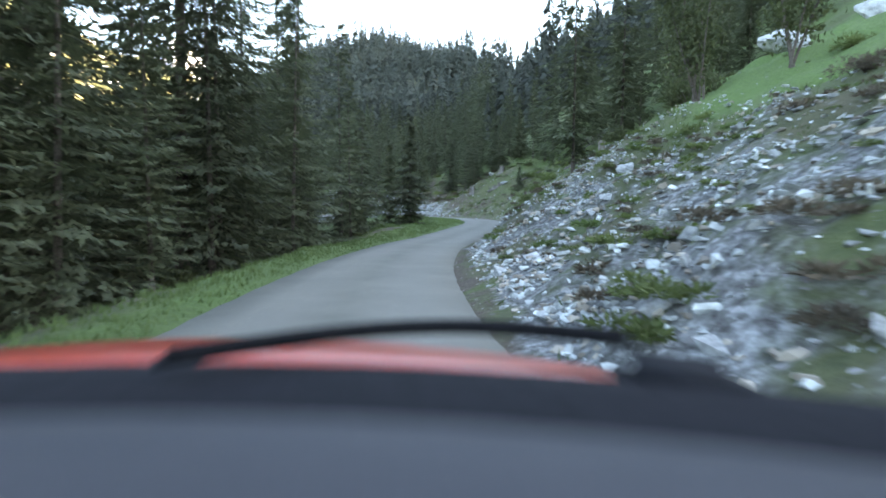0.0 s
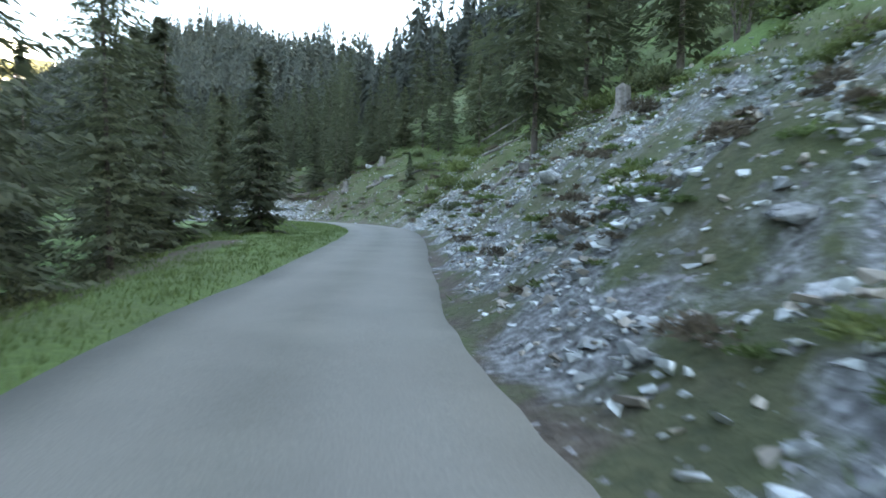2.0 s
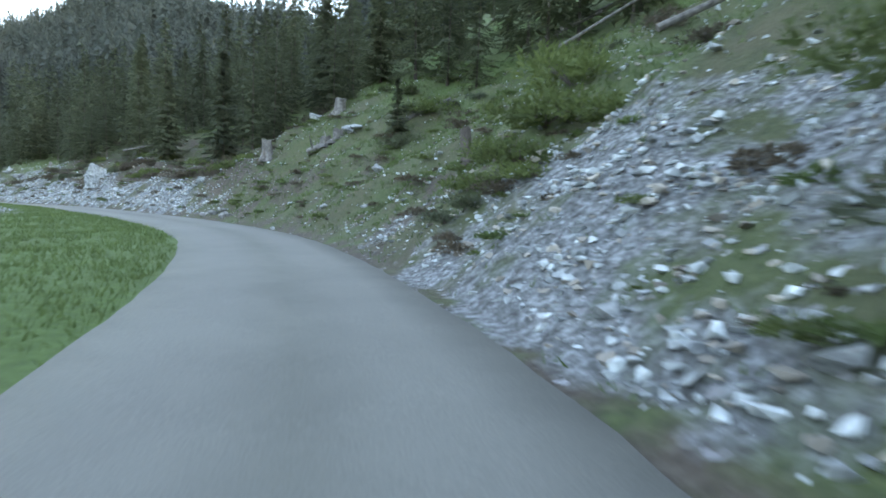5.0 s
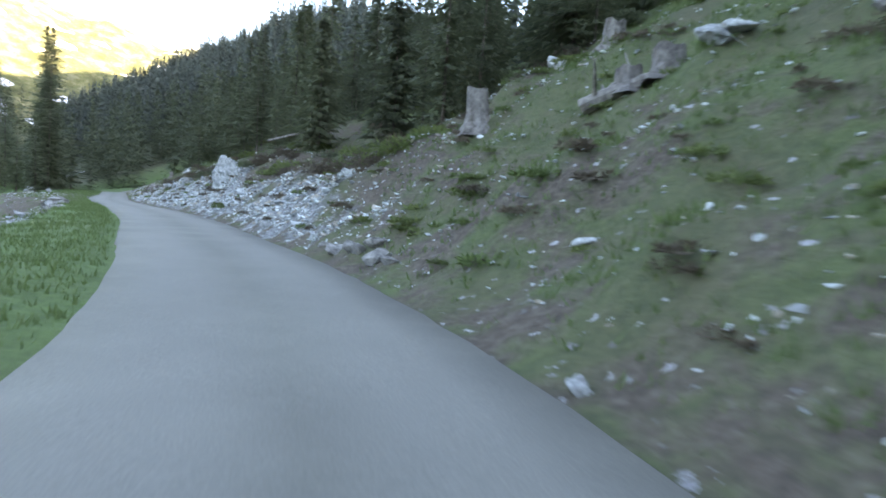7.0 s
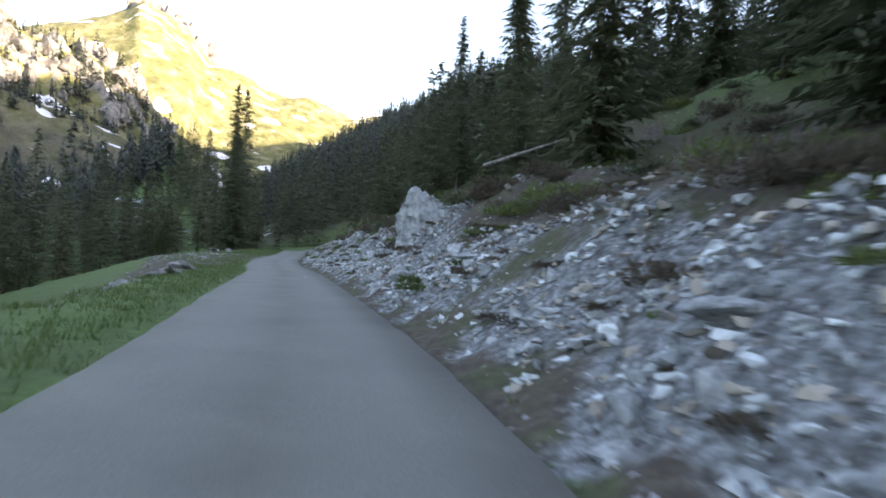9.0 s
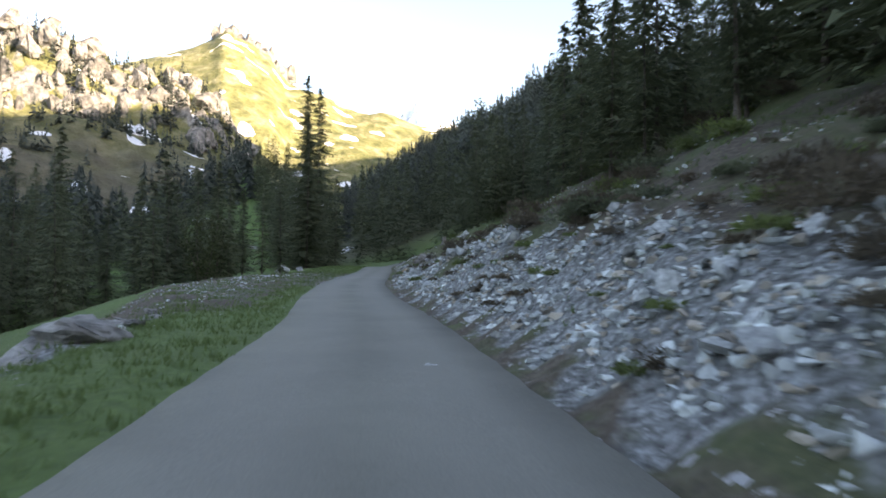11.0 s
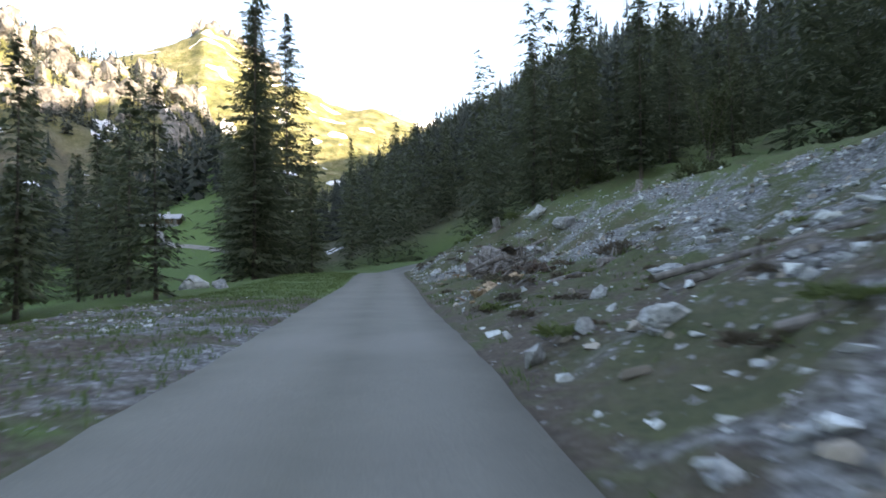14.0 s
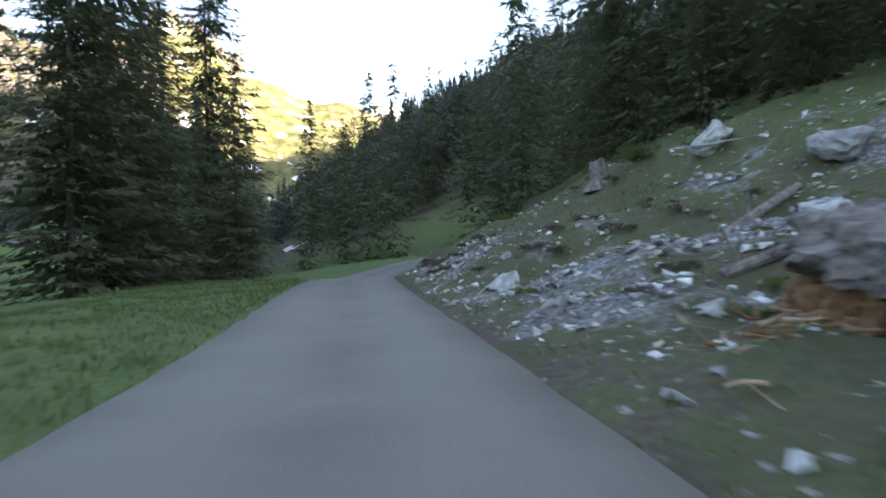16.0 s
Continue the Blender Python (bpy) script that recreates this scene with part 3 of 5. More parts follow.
tree_at(7, -5.6, 23.5, 11)
tree_at(7, -7.2, 20.5, 14)
tree_at(1, 8.2, 39.4, 14)
tree_at(2, 12.5, 44, 15)
tree_at(0, 15.5, 41, 18)
scatter(14, (-12, 0, 2, 36), 2.0, [7, 6, 7], (8, 16), lambda ry, d: -9 < d < -4.6)
scatter(12, (-18, -4, 14, 40), 1.8, [3, 2], (6, 11), lambda ry, d: -13 < d < -6.5)
scatter(22, (-30, 0, -6, 40), 2.6, [0, 1, 2, 4], (11, 18), lambda ry, d: -22 < d < -8.5)
scatter(14, (-26, 2, 40, 60), 3.0, [1, 2, 3], (5, 9), lambda ry, d: -30 < d < -14)
scatter(26, (8, 45, 36, 78), 3.0, [0, 1, 2, 2], (7, 12.5), lambda ry, d: 15 < d < 34 and ry > 34)
scatter(19, (-12, 16, 74, 100), 2.0, [7, 9, 7, 2], (3.5, 7.5), lambda ry, d: 6.4 < d < 13)
scatter(12, (-8, 22, 74, 102), 2.8, [2, 9, 7], (4.5, 8), lambda ry, d: 9.5 < d < 17)
scatter(8, (-10, 30, 76, 112), 3.2, [0, 1, 2], (8, 12), lambda ry, d: 13 < d < 26)
scatter(16, (-30, 10, 96, 116), 2.0, [2, 3, 1, 3], (6, 11), lambda ry, d: 8.0 < d < 14)
scatter(26, (-45, 20, 108, 180), 2.4, [7, 1, 2, 0], (8, 13), lambda ry, d: 11.5 < d < 17 and ry > 112)
scatter(30, (-45, 30, 105, 185), 3.0, [7, 1, 2, 4], (8, 12), lambda ry, d: 16 < d < 34)
scatter(24, (2, 26, 56, 100), 2.3, [7, 1, 2, 2], (6, 11), lambda ry, d: 10.5 + 0.1 * abs(ry - 72) < d < 18 and ry > 58)
scatter(24, (-70, -28, 108, 142), 2.1, [7, 2, 1, 7], (6, 10), lambda ry, d: -26 < d < -10.5)
scatter(46, (-70, -18, 76, 132), 2.2, [1, 2, 3, 2], (6.5, 11), lambda ry, d: -34 < d < -14)
scatter(10, (-78, -45, 118, 150), 3.0, [1, 2, 0], (10, 16), lambda ry, d: -34 < d < -20 and ry < 138)
scatter(14, (-85, -15, 152, 240), 2.8, [0, 1, 2], (13, 20), lambda ry, d: (d > 11 or d < -7) and ry > 152 and abs(d) < 45)


def bough_tree(r, boughs):
    """A unit spruce seen from afar: drooping wedge-shaped boughs round a slim axis."""
    t = 0.05 + 0.9 * r.uniform(0, 1, boughs) ** 1.15
    q = r.uniform(0.13, 0.17) * (1 - t) ** 0.8 * r.uniform(0.65, 1.25, boughs) + 0.008
    a = r.uniform(0, 6.283, boughs)
    w = 0.25 * q + 2.2 / boughs * (1 - t) + 0.006
    z1 = t - 0.35 * q - r.uniform(0, 0.03, boughs)
    c, n = np.cos(a), np.sin(a)
    tri = np.stack([np.stack([0.1 * q * c, 0.1 * q * n, t + 0.03], 1), np.stack([q * c - w * n, q * n + w * c, z1], 1), np.stack([q * c + w * n, q * n - w * c, z1 - r.uniform(-0.02, 0.02, boughs)], 1)], 1)
    tip = np.array([[[0.012, 0, 0.86], [-0.012, 0.006, 0.86], [0, 0, 1.0]], [[0, 0.012, 0.84], [0.004, -0.012, 0.84], [0, 0, 0.98]]])
    return np.concatenate([tri, tip]).reshape(-1, 3)


def far_forest(name, label, n, place, tall, seed, boughs=60):
    """Woods too far off and too many to count, in one mesh."""
    r = np.random.RandomState(seed)
    pts = place(r, n)
    kinds = [bough_tree(r, boughs) for _ in range(12)]
    V = []
    for k, p in enumerate(pts):
        H, a = r.uniform(*tall) * r.uniform(0.75, 1.15), r.uniform(0, 6.283)
        v, c, q, wide = kinds[k % 12], math.cos(a), math.sin(a), r.uniform(0.8, 1.15)
        V.append(np.stack([(v[:, 0] * c - v[:, 1] * q) * H * wide + p[0], (v[:, 0] * q + v[:, 1] * c) * H * wide + p[1], v[:, 2] * H + p[2]], 1))
    V = np.concatenate(V)
    tagged(new(name, meshed(name, V, np.arange(len(V)).reshape(-1, 3), HAZED_NEEDLE)), label, "forest", kind="stuff")


def hill_place(lo, hi, power, reach):
    def place(r, n):
        along, big = r.uniform(-60, reach, n * 4), lo + r.uniform(0, 1, n * 4) ** power * (hi - lo)
        x, y = -8 + big * 0.966 - along * 0.259, 70 + big * 0.259 + along * 0.966
        far = along > 110
        x = np.where(far, -50 + big * 0.766 - (along - 110) * 0.643, x)
        y = np.where(far, 182 + big * 0.643 + (along - 110) * 0.766, y)
        ry, d, _ = near_road(x, y)
        ok = (d > 48) | ((y > 250) & (np.abs(d) > 30))
        x, y = x[ok][:n], y[ok][:n]
        return np.stack([x, y, height(x, y) - 0.3], 1)
    return place


def valley_place(r, n):
    x, y = r.uniform(-330, -20, n * 8), r.uniform(30, 420, n * 8)
    ry, d, _ = near_road(x, y)
    az = np.degrees(np.arctan2(-(x + 30), y - 127))
    hut = np.hypot(x + 122, y - 215) < 32
    view = (np.abs(az - 46) < 5) & (np.hypot(x + 30, y - 127) < 130)
    clear = rough(x, y, 120, 31) > 0.5
    ok = (d < -50) & (np.maximum(*great(x, y)) < -14) & ~hut & ~view & ~clear & (r.uniform(0, 1, len(x)) < np.interp(-d, [48, 120, 330], [1, 0.8, 0.5]))
    x, y = x[ok][:n], y[ok][:n]
    return np.stack([x, y, height(x, y) - 0.3], 1)


def spray_forest(name, label, pts, tall, seed):
    """Woods at middle distance: many ragged spruces in one mesh."""
    r = np.random.RandomState(seed)
    kinds = []
    for k in range(3):
        me = spruce_mesh(90 + k, 16, 26, 7, 6, 0.16 + 0.02 * k, 0.05, size=1.75)[1]
        v = np.empty(len(me.vertices) * 3)
        me.vertices.foreach_get("co", v)
        kinds.append(v.reshape(-1, 3))
        bpy.data.meshes.remove(me)
    V = []
    for i, (x, y, z) in enumerate(pts):
        v = kinds[i % 3] * (r.uniform(*tall) / 16)
        a = r.uniform(0, 6.28)
        c, q = math.cos(a), math.sin(a)
        V.append(np.stack([v[:, 0] * c - v[:, 1] * q + x, v[:, 0] * q + v[:, 1] * c + y, v[:, 2] + z], 1))
    V = np.concatenate(V)
    tagged(new(name, meshed(name, V, np.arange(len(V)).reshape(-1, 3), NEEDLE)), label, "forest", kind="stuff")


def bend_place(r, n):
    x, y = r.uniform(-105, 15, n * 8), r.uniform(150, 250, n * 8)
    ry, d, _ = near_road(x, y)
    az = np.degrees(np.arctan2(-(x + 30), y - 127))
    ok = (np.abs(d) > 8) & ((np.maximum(*great(x, y)) > 2) | (d > 14)) & ~((az > 41) & (az < 52)) & ~((az > 29.6) & (az < 32.8)) & ~((x > -30) & (x < -19) & (y < 158)) & ~((d < 0) & (y < 185))
    x, y = x[ok][:n], y[ok][:n]
    return np.stack([x, y, height(x, y) - 0.3], 1)


def flank_place(lo, hi, ylo, yhi):
    def place(r, n):
        x, y = r.uniform(-150, 90, n * 30), r.uniform(ylo, yhi, n * 30)
        ry, d, _ = near_road(x, y)
        az = np.degrees(np.arctan2(-(x + 30), y - 127))
        ok = (d > lo) & (d < hi) & ((d < 0) | (y < 78) | (y > 128)) & ~((az > 41) & (az < 52) & (y > 128)) & (np.hypot(x + 122, y - 215) > 32)
        x, y = x[ok][:n], y[ok][:n]
        return np.stack([x, y, height(x, y) - 0.3], 1)
    return place


spray_forest("hillside_forest", "spruce forest on the hillside above the road", flank_place(30, 52, 30, 185)(np.random.RandomState(51), 90), (8, 12), 52)
spray_forest("valley_edge_forest", "spruce wood below the mountain road", flank_place(-54, -32, 40, 170)(np.random.RandomState(53), 80), (8, 14), 54)
def fold_place(r, n):
    x, y = r.uniform(-160, -40, n * 60), r.uniform(184, 400, n * 60)
    ry, d, _ = near_road(x, y)
    g = np.maximum(*great(x, y))
    az = np.degrees(np.arctan2(-(x + 30), y - 127))
    ok = (g > -17) & (g < 4) & (np.abs(d) > 9) & ~((az > 41) & (az < 52)) & ~((az > 29.6) & (az < 32.8) & (y < 250))
    x, y = x[ok][:n], y[ok][:n]
    return np.stack([x, y, height(x, y) - 0.3], 1)


spray_forest("fold_forest", "dark spruces in the fold beyond the bend", fold_place(np.random.RandomState(57), 100), (10, 17), 58)
spray_forest("bend_forest", "dark spruce forest beyond the road bend", bend_place(np.random.RandomState(47), 210), (13, 21), 48)
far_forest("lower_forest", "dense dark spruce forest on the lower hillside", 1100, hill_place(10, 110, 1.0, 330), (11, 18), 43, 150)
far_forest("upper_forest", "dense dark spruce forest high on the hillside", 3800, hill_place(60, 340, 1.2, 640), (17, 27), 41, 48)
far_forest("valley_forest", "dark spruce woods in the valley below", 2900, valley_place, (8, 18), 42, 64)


def knoll_place(r, n):
    i, j = r.randint(10, 84, n * 12), r.randint(55, 272, n * 12)
    x, y, z = MX[i, j], MY[i, j], MZ[i, j]
    rr, az = np.hypot(x + 10, y - 90), np.degrees(np.arctan2(-(x + 10), y - 90))
    lim = np.interp(az, [20, 36, 42, 50, 62, 80], [330, 420, 530, 540, 535, 500])
    keep = (rr < lim) & (rr > 230) & (rough(x, y, 70, 91) + 0.5 * rough(x, y, 25, 92) > np.interp(rr, [230, 300, 330, 400, 425, 450, 480, 530], [-0.7, -0.5, 0.2, 0.2, -0.6, -0.6, -0.5, -0.35]))
    return np.stack([x, y, z - 3.5], 1)[keep][:n]


far_forest("knoll_trees", "scattered conifers on the rocky knoll", 2400, knoll_place, (7, 16), 44, 36)


# ---- rocks ----
def hull(seed, flat=0.75, n=13):
    r = random.Random(seed)
    bm = bmesh.new()
    for _ in range(n):
        v = Vector((r.gauss(0, 1), r.gauss(0, 1), r.gauss(0, 1))).normalized() * r.uniform(0.75, 1.1)
        bm.verts.new((v.x * 0.62, v.y * r.uniform(0.42, 0.55), v.z * 0.5 * flat))
    bmesh.ops.convex_hull(bm, input=bm.verts)
    bmesh.ops.delete(bm, geom=[v for v in bm.verts if not v.link_faces], context="VERTS")
    bmesh.ops.triangulate(bm, faces=bm.faces)
    return bm


def hull_arrays(seed, flat, n):
    bm = hull(seed, flat, n)
    bm.verts.index_update()
    v = np.array([x.co[:] for x in bm.verts])
    f = np.array([[x.index for x in p.verts] for p in bm.faces])
    bm.free()
    return v, f


def boulder_mesh(seed, material, flat=0.8):
    """A weathered block: broken facets with rounded edges and cracks."""
    bm = hull(seed, flat, 16)
    bmesh.ops.bevel(bm, geom=list(bm.edges), offset=0.035, segments=1, affect="EDGES", profile=0.6)
    bmesh.ops.triangulate(bm, faces=bm.faces)
    bmesh.ops.subdivide_edges(bm, edges=[e for e in bm.edges if e.calc_length() > 0.12], cuts=2, use_grid_fill=True)
    for v in bm.verts:
        p = v.co * 3 + Vector((seed * 7.1, 0, 0))
        v.co += v.co.normalized() * (0.09 * noise.noise(p) + 0.06 * noise.noise(p * 3.1) + 0.03 * noise.noise(p * 7.3) - 0.04 * max(0, 0.35 - abs(noise.noise(p * 1.3))))
    return from_bm("boulder", bm, material)


ROCKS = [boulder_mesh(k, LIMESTONE, 0.6 + 0.1 * (k % 5)) for k in range(6)]
CRAGROCK = simple("crag_rock", (0.06, 0.057, 0.052), (0.3, 0.285, 0.26), 3.0, 0.95, 0.9, 0.4)
CRAGS = [boulder_mesh(70 + k, CRAGROCK, 1.2 + 0.2 * (k % 4)) for k in range(6)]
crag_spots = np.random.RandomState(83)
for k in range(120):
    # cliffs of the wooded knoll, then the jagged teeth of the summit ridge
    knoll = k < 92
    deg = crag_spots.uniform(38.5, 63) if knoll else crag_spots.uniform(35.2, 41.8)
    dist = crag_spots.uniform(432, 512) if knoll else crag_spots.uniform(925, 965)
    i = int(np.argmin(np.abs(np.hypot(MX[:, 0] + 10, MY[:, 0] - 90) - dist)))
    j = int(np.argmin(np.abs(np.degrees(np.arctan2(-(MX[0] + 10), MY[0] - 90)) - deg)))
    size = crag_spots.uniform(7, 17) if knoll else crag_spots.uniform(14, 30)
    wide = crag_spots.uniform(0.7, 1.2) if knoll else crag_spots.uniform(0.45, 0.8)
    part("crag", CRAGS[k % 6], MOUNT, m=pose(MX[i, j], MY[i, j], MZ[i, j] - 3 + 0.12 * size, crag_spots.uniform(-12, 12), crag_spots.uniform(-12, 12), crag_spots.uniform(0, 360)) @ Matrix.Diagonal((size * wide, size * wide, size, 1)))
LEDGES = [boulder_mesh(40 + k, LEDGEROCK, 0.55) for k in range(4)]
OCHRES = [boulder_mesh(20 + k, OCHRE, 0.5 + 0.12 * (k % 3)) for k in range(4)]


def boulder(x, y, size, k, label, meshes=ROCKS, lift=0.0, turn=None, name="boulder", group="boulders on the slope"):
    ob = new(name, meshes[k % len(meshes)])
    tagged(ob, label, "rock", group)
    z = hz(x, y)
    ob.matrix_basis = pose(x, y, z + 0.16 * size + lift, random.uniform(-14, 14), random.uniform(-14, 14), turn if turn is not None else random.uniform(0, 360)) @ Matrix.Diagonal((size, size, size, 1))
    return ob


WHITE = "pale grey limestone boulder on the slope"
for k, (x, y, s) in enumerate([(-5.2, 91.6, 0.55), (-5.0, 94.0, 0.7), (-7.5, 88.6, 0.5), (-5.3, 86.9, 0.42), (-6.6, 87.6, 0.6), (-1.8, 79.1, 0.45),
                               (-24.2, 120.2, 0.4), (-23.2, 119.7, 0.35), (-22.6, 117.0, 0.55), (-21.9, 116.4, 0.5), (-26.7, 129.2, 0.42), (-25.5, 130.1, 0.65), (-25.5, 123.8, 0.5),
                               (-30.6, 132.9, 0.36), (-38.0, 150.0, 0.8), (-36.5, 146.0, 0.6), (-33.4, 156.2, 1.3), (-32.4, 149.9, 1.0), (-31.3, 153.0, 1.5),
                               (-30.9, 146.1, 0.9), (-49.5, 143.8, 1.7)]):
    boulder(x, y, s, k, WHITE if k not in (19, 20) else ("weathered grey boulder in the grass", "grey boulder lying in the meadow grass")[k - 19])


def split_boulder(x, y):
    """A tall leaning limestone block with flat split faces and grooves."""
    prof = [(-1.15, -0.5), (-1.15, 0.62), (-0.8, 1.15), (-0.5, 1.62), (0.05, 1.48), (0.7, 1.28), (1.12, 1.08), (1.1, 0.66), (0.62, 0.5), (0.3, 0.0), (0.2, -0.5)]
    bm = bmesh.new()
    front = [bm.verts.new((px, -0.55 + 0.3 * pz * 0.5, pz)) for px, pz in prof]
    back = [bm.verts.new((px * 0.8 + 0.1, 1.0, pz * 0.9)) for px, pz in prof]
    bm.faces.new(front)
    bm.faces.new(back[::-1])
    for k in range(len(prof)):
        j = (k + 1) % len(prof)
        bm.faces.new((front[j], front[k], back[k], back[j]))
    bmesh.ops.recalc_face_normals(bm, faces=bm.faces)
    bmesh.ops.bevel(bm, geom=list(bm.edges), offset=0.05, segments=1, affect="EDGES")
    bmesh.ops.triangulate(bm, faces=bm.faces)
    for _ in range(3):
        bmesh.ops.subdivide_edges(bm, edges=[e for e in bm.edges if e.calc_length() > 0.16], cuts=1, use_grid_fill=True)
        bmesh.ops.triangulate(bm, faces=bm.faces)
    bm.normal_update()
    for v in bm.verts:
        p = v.co
        g = abs(noise.noise(((p.x + p.z * 0.55) * 2.6, p.y * 1.2, p.z * 0.5)))
        v.co = p + v.normal * (0.07 * noise.noise(p * 1.8) + 0.05 * noise.noise(p * 5) + 0.03 * noise.noise(p * 11) - 0.2 * max(0, 0.3 - g) / 0.3)
    ob = new("boulder", from_bm("boulder", bm, LIMESTONE))
    ob.matrix_basis = pose(x, y, hz(x, y) - 0.02, 0, 0, 14) @ Matrix.Diagonal((0.74, 0.8, 0.86, 1))
    tagged(ob, "large split grey limestone block among bushes", "rock", "boulders on the slope")


split_boulder(-7.55, 92.6)
boulder(-6.35, 91.6, 0.85, 3, "pale limestone block leaning beside a larger one", lift=0.25)
for k, (x, y, s) in enumerate([(-17.4, 111.2, 0.9), (-16.9, 108.4, 0.5), (7.0, 64.2, 0.55), (7.0, 69.2, 0.5), (6.0, 60.6, 0.3), (5.1, 62.7, 0.3), (6.8, 69.3, 0.6),
                               (6.3, 78.2, 0.8), (3.3, 15.2, 0.35), (2.8, 20.4, 0.4), (5.7, 19.5, 0.7), (4.6, 29.2, 0.6), (-45.0, 141.0, 0.9), (3.7, 62.0, 0.22),
                               (3.6, 63.8, 0.2), (4.3, 66.6, 0.28), (-12.6, 95.3, 0.3), (-20.8, 111.9, 0.4), (15.4, 28.2, 2.2), (12.5, 22.5, 1.2), (16.8, 24.5, 1.8)]):
    boulder(x, y, s, k + 2, WHITE if s < 1 else "rugged pale rock outcrop among trees")

for k, (x, y, s) in enumerate([(1.05, 71.2, 0.5), (1.45, 70.5, 0.6), (1.9, 69.6, 0.55), (0.75, 71.9, 0.35), (2.15, 69.0, 0.4), (1.8, 70.4, 0.45)]):
    boulder(x, y, s, k, "brownish grey rock at the foot of the bank", LEDGES)

# ledge of layered rock beyond the left verge
for k in range(17):
    yy = 78.5 + k * 1.35
    i = int(np.argmin(np.abs(LINE[:, 1] - yy)))
    dd = -(HALF + float(np.interp(yy, [77, 84, 90, 97, 102], [2.7, 2.05, 1.95, 2.3, 2.8])) + 0.2 * math.sin(k * 2.1))
    x, y = LINE[i, 0] + TAN[i, 1] * dd, LINE[i, 1] - TAN[i, 0] * dd
    ob = boulder(x, y, 1.0 + 0.35 * (k % 3) / 2, k, "flat layered grey rock ledge beside the verge", LEDGES, turn=math.degrees(math.atan2(TAN[i, 1], TAN[i, 0])) + random.uniform(-9, 9), lift=float(np.interp(yy, [82, 90, 96], [-0.62, -0.42, -0.2])), name="rock_ledge", group="ledge beside the verge")
    ob.matrix_basis = ob.matrix_basis @ Matrix.Diagonal((1.75, 0.95, 0.75, 1))

for k in range(34):
    yy = 77.5 + k * 0.72
    i = int(np.argmin(np.abs(LINE[:, 1] - yy)))
    dd = -(HALF + float(np.interp(yy, [77, 84, 90, 97, 102], [2.7, 2.05, 1.95, 2.3, 2.8])) + random.uniform(-0.35, 0.7))
    x, y = LINE[i, 0] + TAN[i, 1] * dd, LINE[i, 1] - TAN[i, 0] * dd
    ob = boulder(x, y, random.uniform(0.35, 0.75), k, "broken grey slab on the ledge beside the verge", LEDGES, turn=math.degrees(math.atan2(TAN[i, 1], TAN[i, 0])) + random.uniform(-25, 25), lift=float(np.interp(yy, [82, 90, 96], [-0.2, -0.12, -0.05])), name="rock_slab", group="ledge beside the verge")
    ob.matrix_basis = ob.matrix_basis @ Matrix.Diagonal((1.5, 0.9, 0.6, 1))

TEMPLATES = [hull_arrays(60 + k, 0.5 + 0.08 * (k % 5), 9) for k in range(10)]


def spots(r, n, lo, hi, dlo, dhi):
    """Random places beside the road between two y marks and two distances from its middle."""
    ok = np.where((LINE[:, 1] > lo) & (LINE[:, 1] < hi))[0]
    i = r.choice(ok, n)
    d = r.uniform(dlo, dhi, n)
    j = r.uniform(-0.4, 0.4, n)
    x = LINE[i, 0] + TAN[i, 1] * d + TAN[i, 0] * j
    y = LINE[i, 1] - TAN[i, 0] * d + TAN[i, 1] * j
    return x, y, d


def small_stones(parent, seed, n, lo, hi, dlo, dhi, power, least, most, floor=0.012):
    r = np.random.RandomState(seed)
    x, y, d = spots(r, n * 8, lo, hi, dlo, dhi)
    p = cover(x, y)[:, 0] + 0.16 * rough(x, y, 1.1, 71) + 0.1 * rough(x, y, 0.5, 72)
    ok = r.uniform(0, 1, len(x)) < np.clip((p - 0.12) * 1.5, floor ** 0.5, 1) ** 2
    x, y = x[ok][:n], y[ok][:n]
    z = height(x, y)
    s = least + (most - least) * r.uniform(0, 1, len(x)) ** power
    V, F, o = [], [], 0
    for k in range(len(x)):
        v, f = TEMPLATES[k % 10]
        a, b = r.uniform(0, 6.28), r.uniform(-0.5, 0.5)
        c, q, cb, sb = math.cos(a), math.sin(a), math.cos(b), math.sin(b)
        w = v * s[k]
        w = np.stack([w[:, 0], w[:, 1] * cb - w[:, 2] * sb, w[:, 1] * sb + w[:, 2] * cb], 1)
        V.append(np.stack([w[:, 0] * c - w[:, 1] * q + x[k], w[:, 0] * q + w[:, 1] * c + y[k], w[:, 2] + z[k] + 0.12 * s[k]], 1))
        F.append(f + o)
        o += len(v)
    ob = part("small_stones", meshed("small_stones", np.concatenate(V), np.concatenate(F), STONES), parent, "loose pale limestone rubble")
    ob["kind"] = "stuff"


STONE = [meshed("stone", *TEMPLATES[k], LIMESTONE) for k in range(10)]


def scree(label, seed, n_small, n_big, lo, hi, dlo, dhi, most=0.26, floor=0.012, big=(0.2, 0.4)):
    root = thing("scree_slope", label, "scree", kind="structure")
    small_stones(root, seed, n_small, lo, hi, dlo, dhi, 2.2, 0.05, most, floor)
    r = np.random.RandomState(seed + 1)
    x, y, d = spots(r, n_big * 20, lo, hi, dlo, min(dhi, dlo + 6))
    p = cover(x, y)[:, 0]
    ok = r.uniform(0, 1, len(x)) < np.clip(p - 0.15, 0, 1) ** 2
    x, y = x[ok][:n_big], y[ok][:n_big]
    z = height(x, y)
    for k in range(len(x)):
        s = r.uniform(*big) if r.rand() < 0.88 else r.uniform(1.0, 1.5) * big[1]
        part("stone", STONE[k % 10], root, m=pose(x[k], y[k], z[k] + 0.1 * s, r.uniform(-30, 30), r.uniform(-30, 30), r.uniform(0, 360)) @ Matrix.Diagonal((s, s, s, 1)))


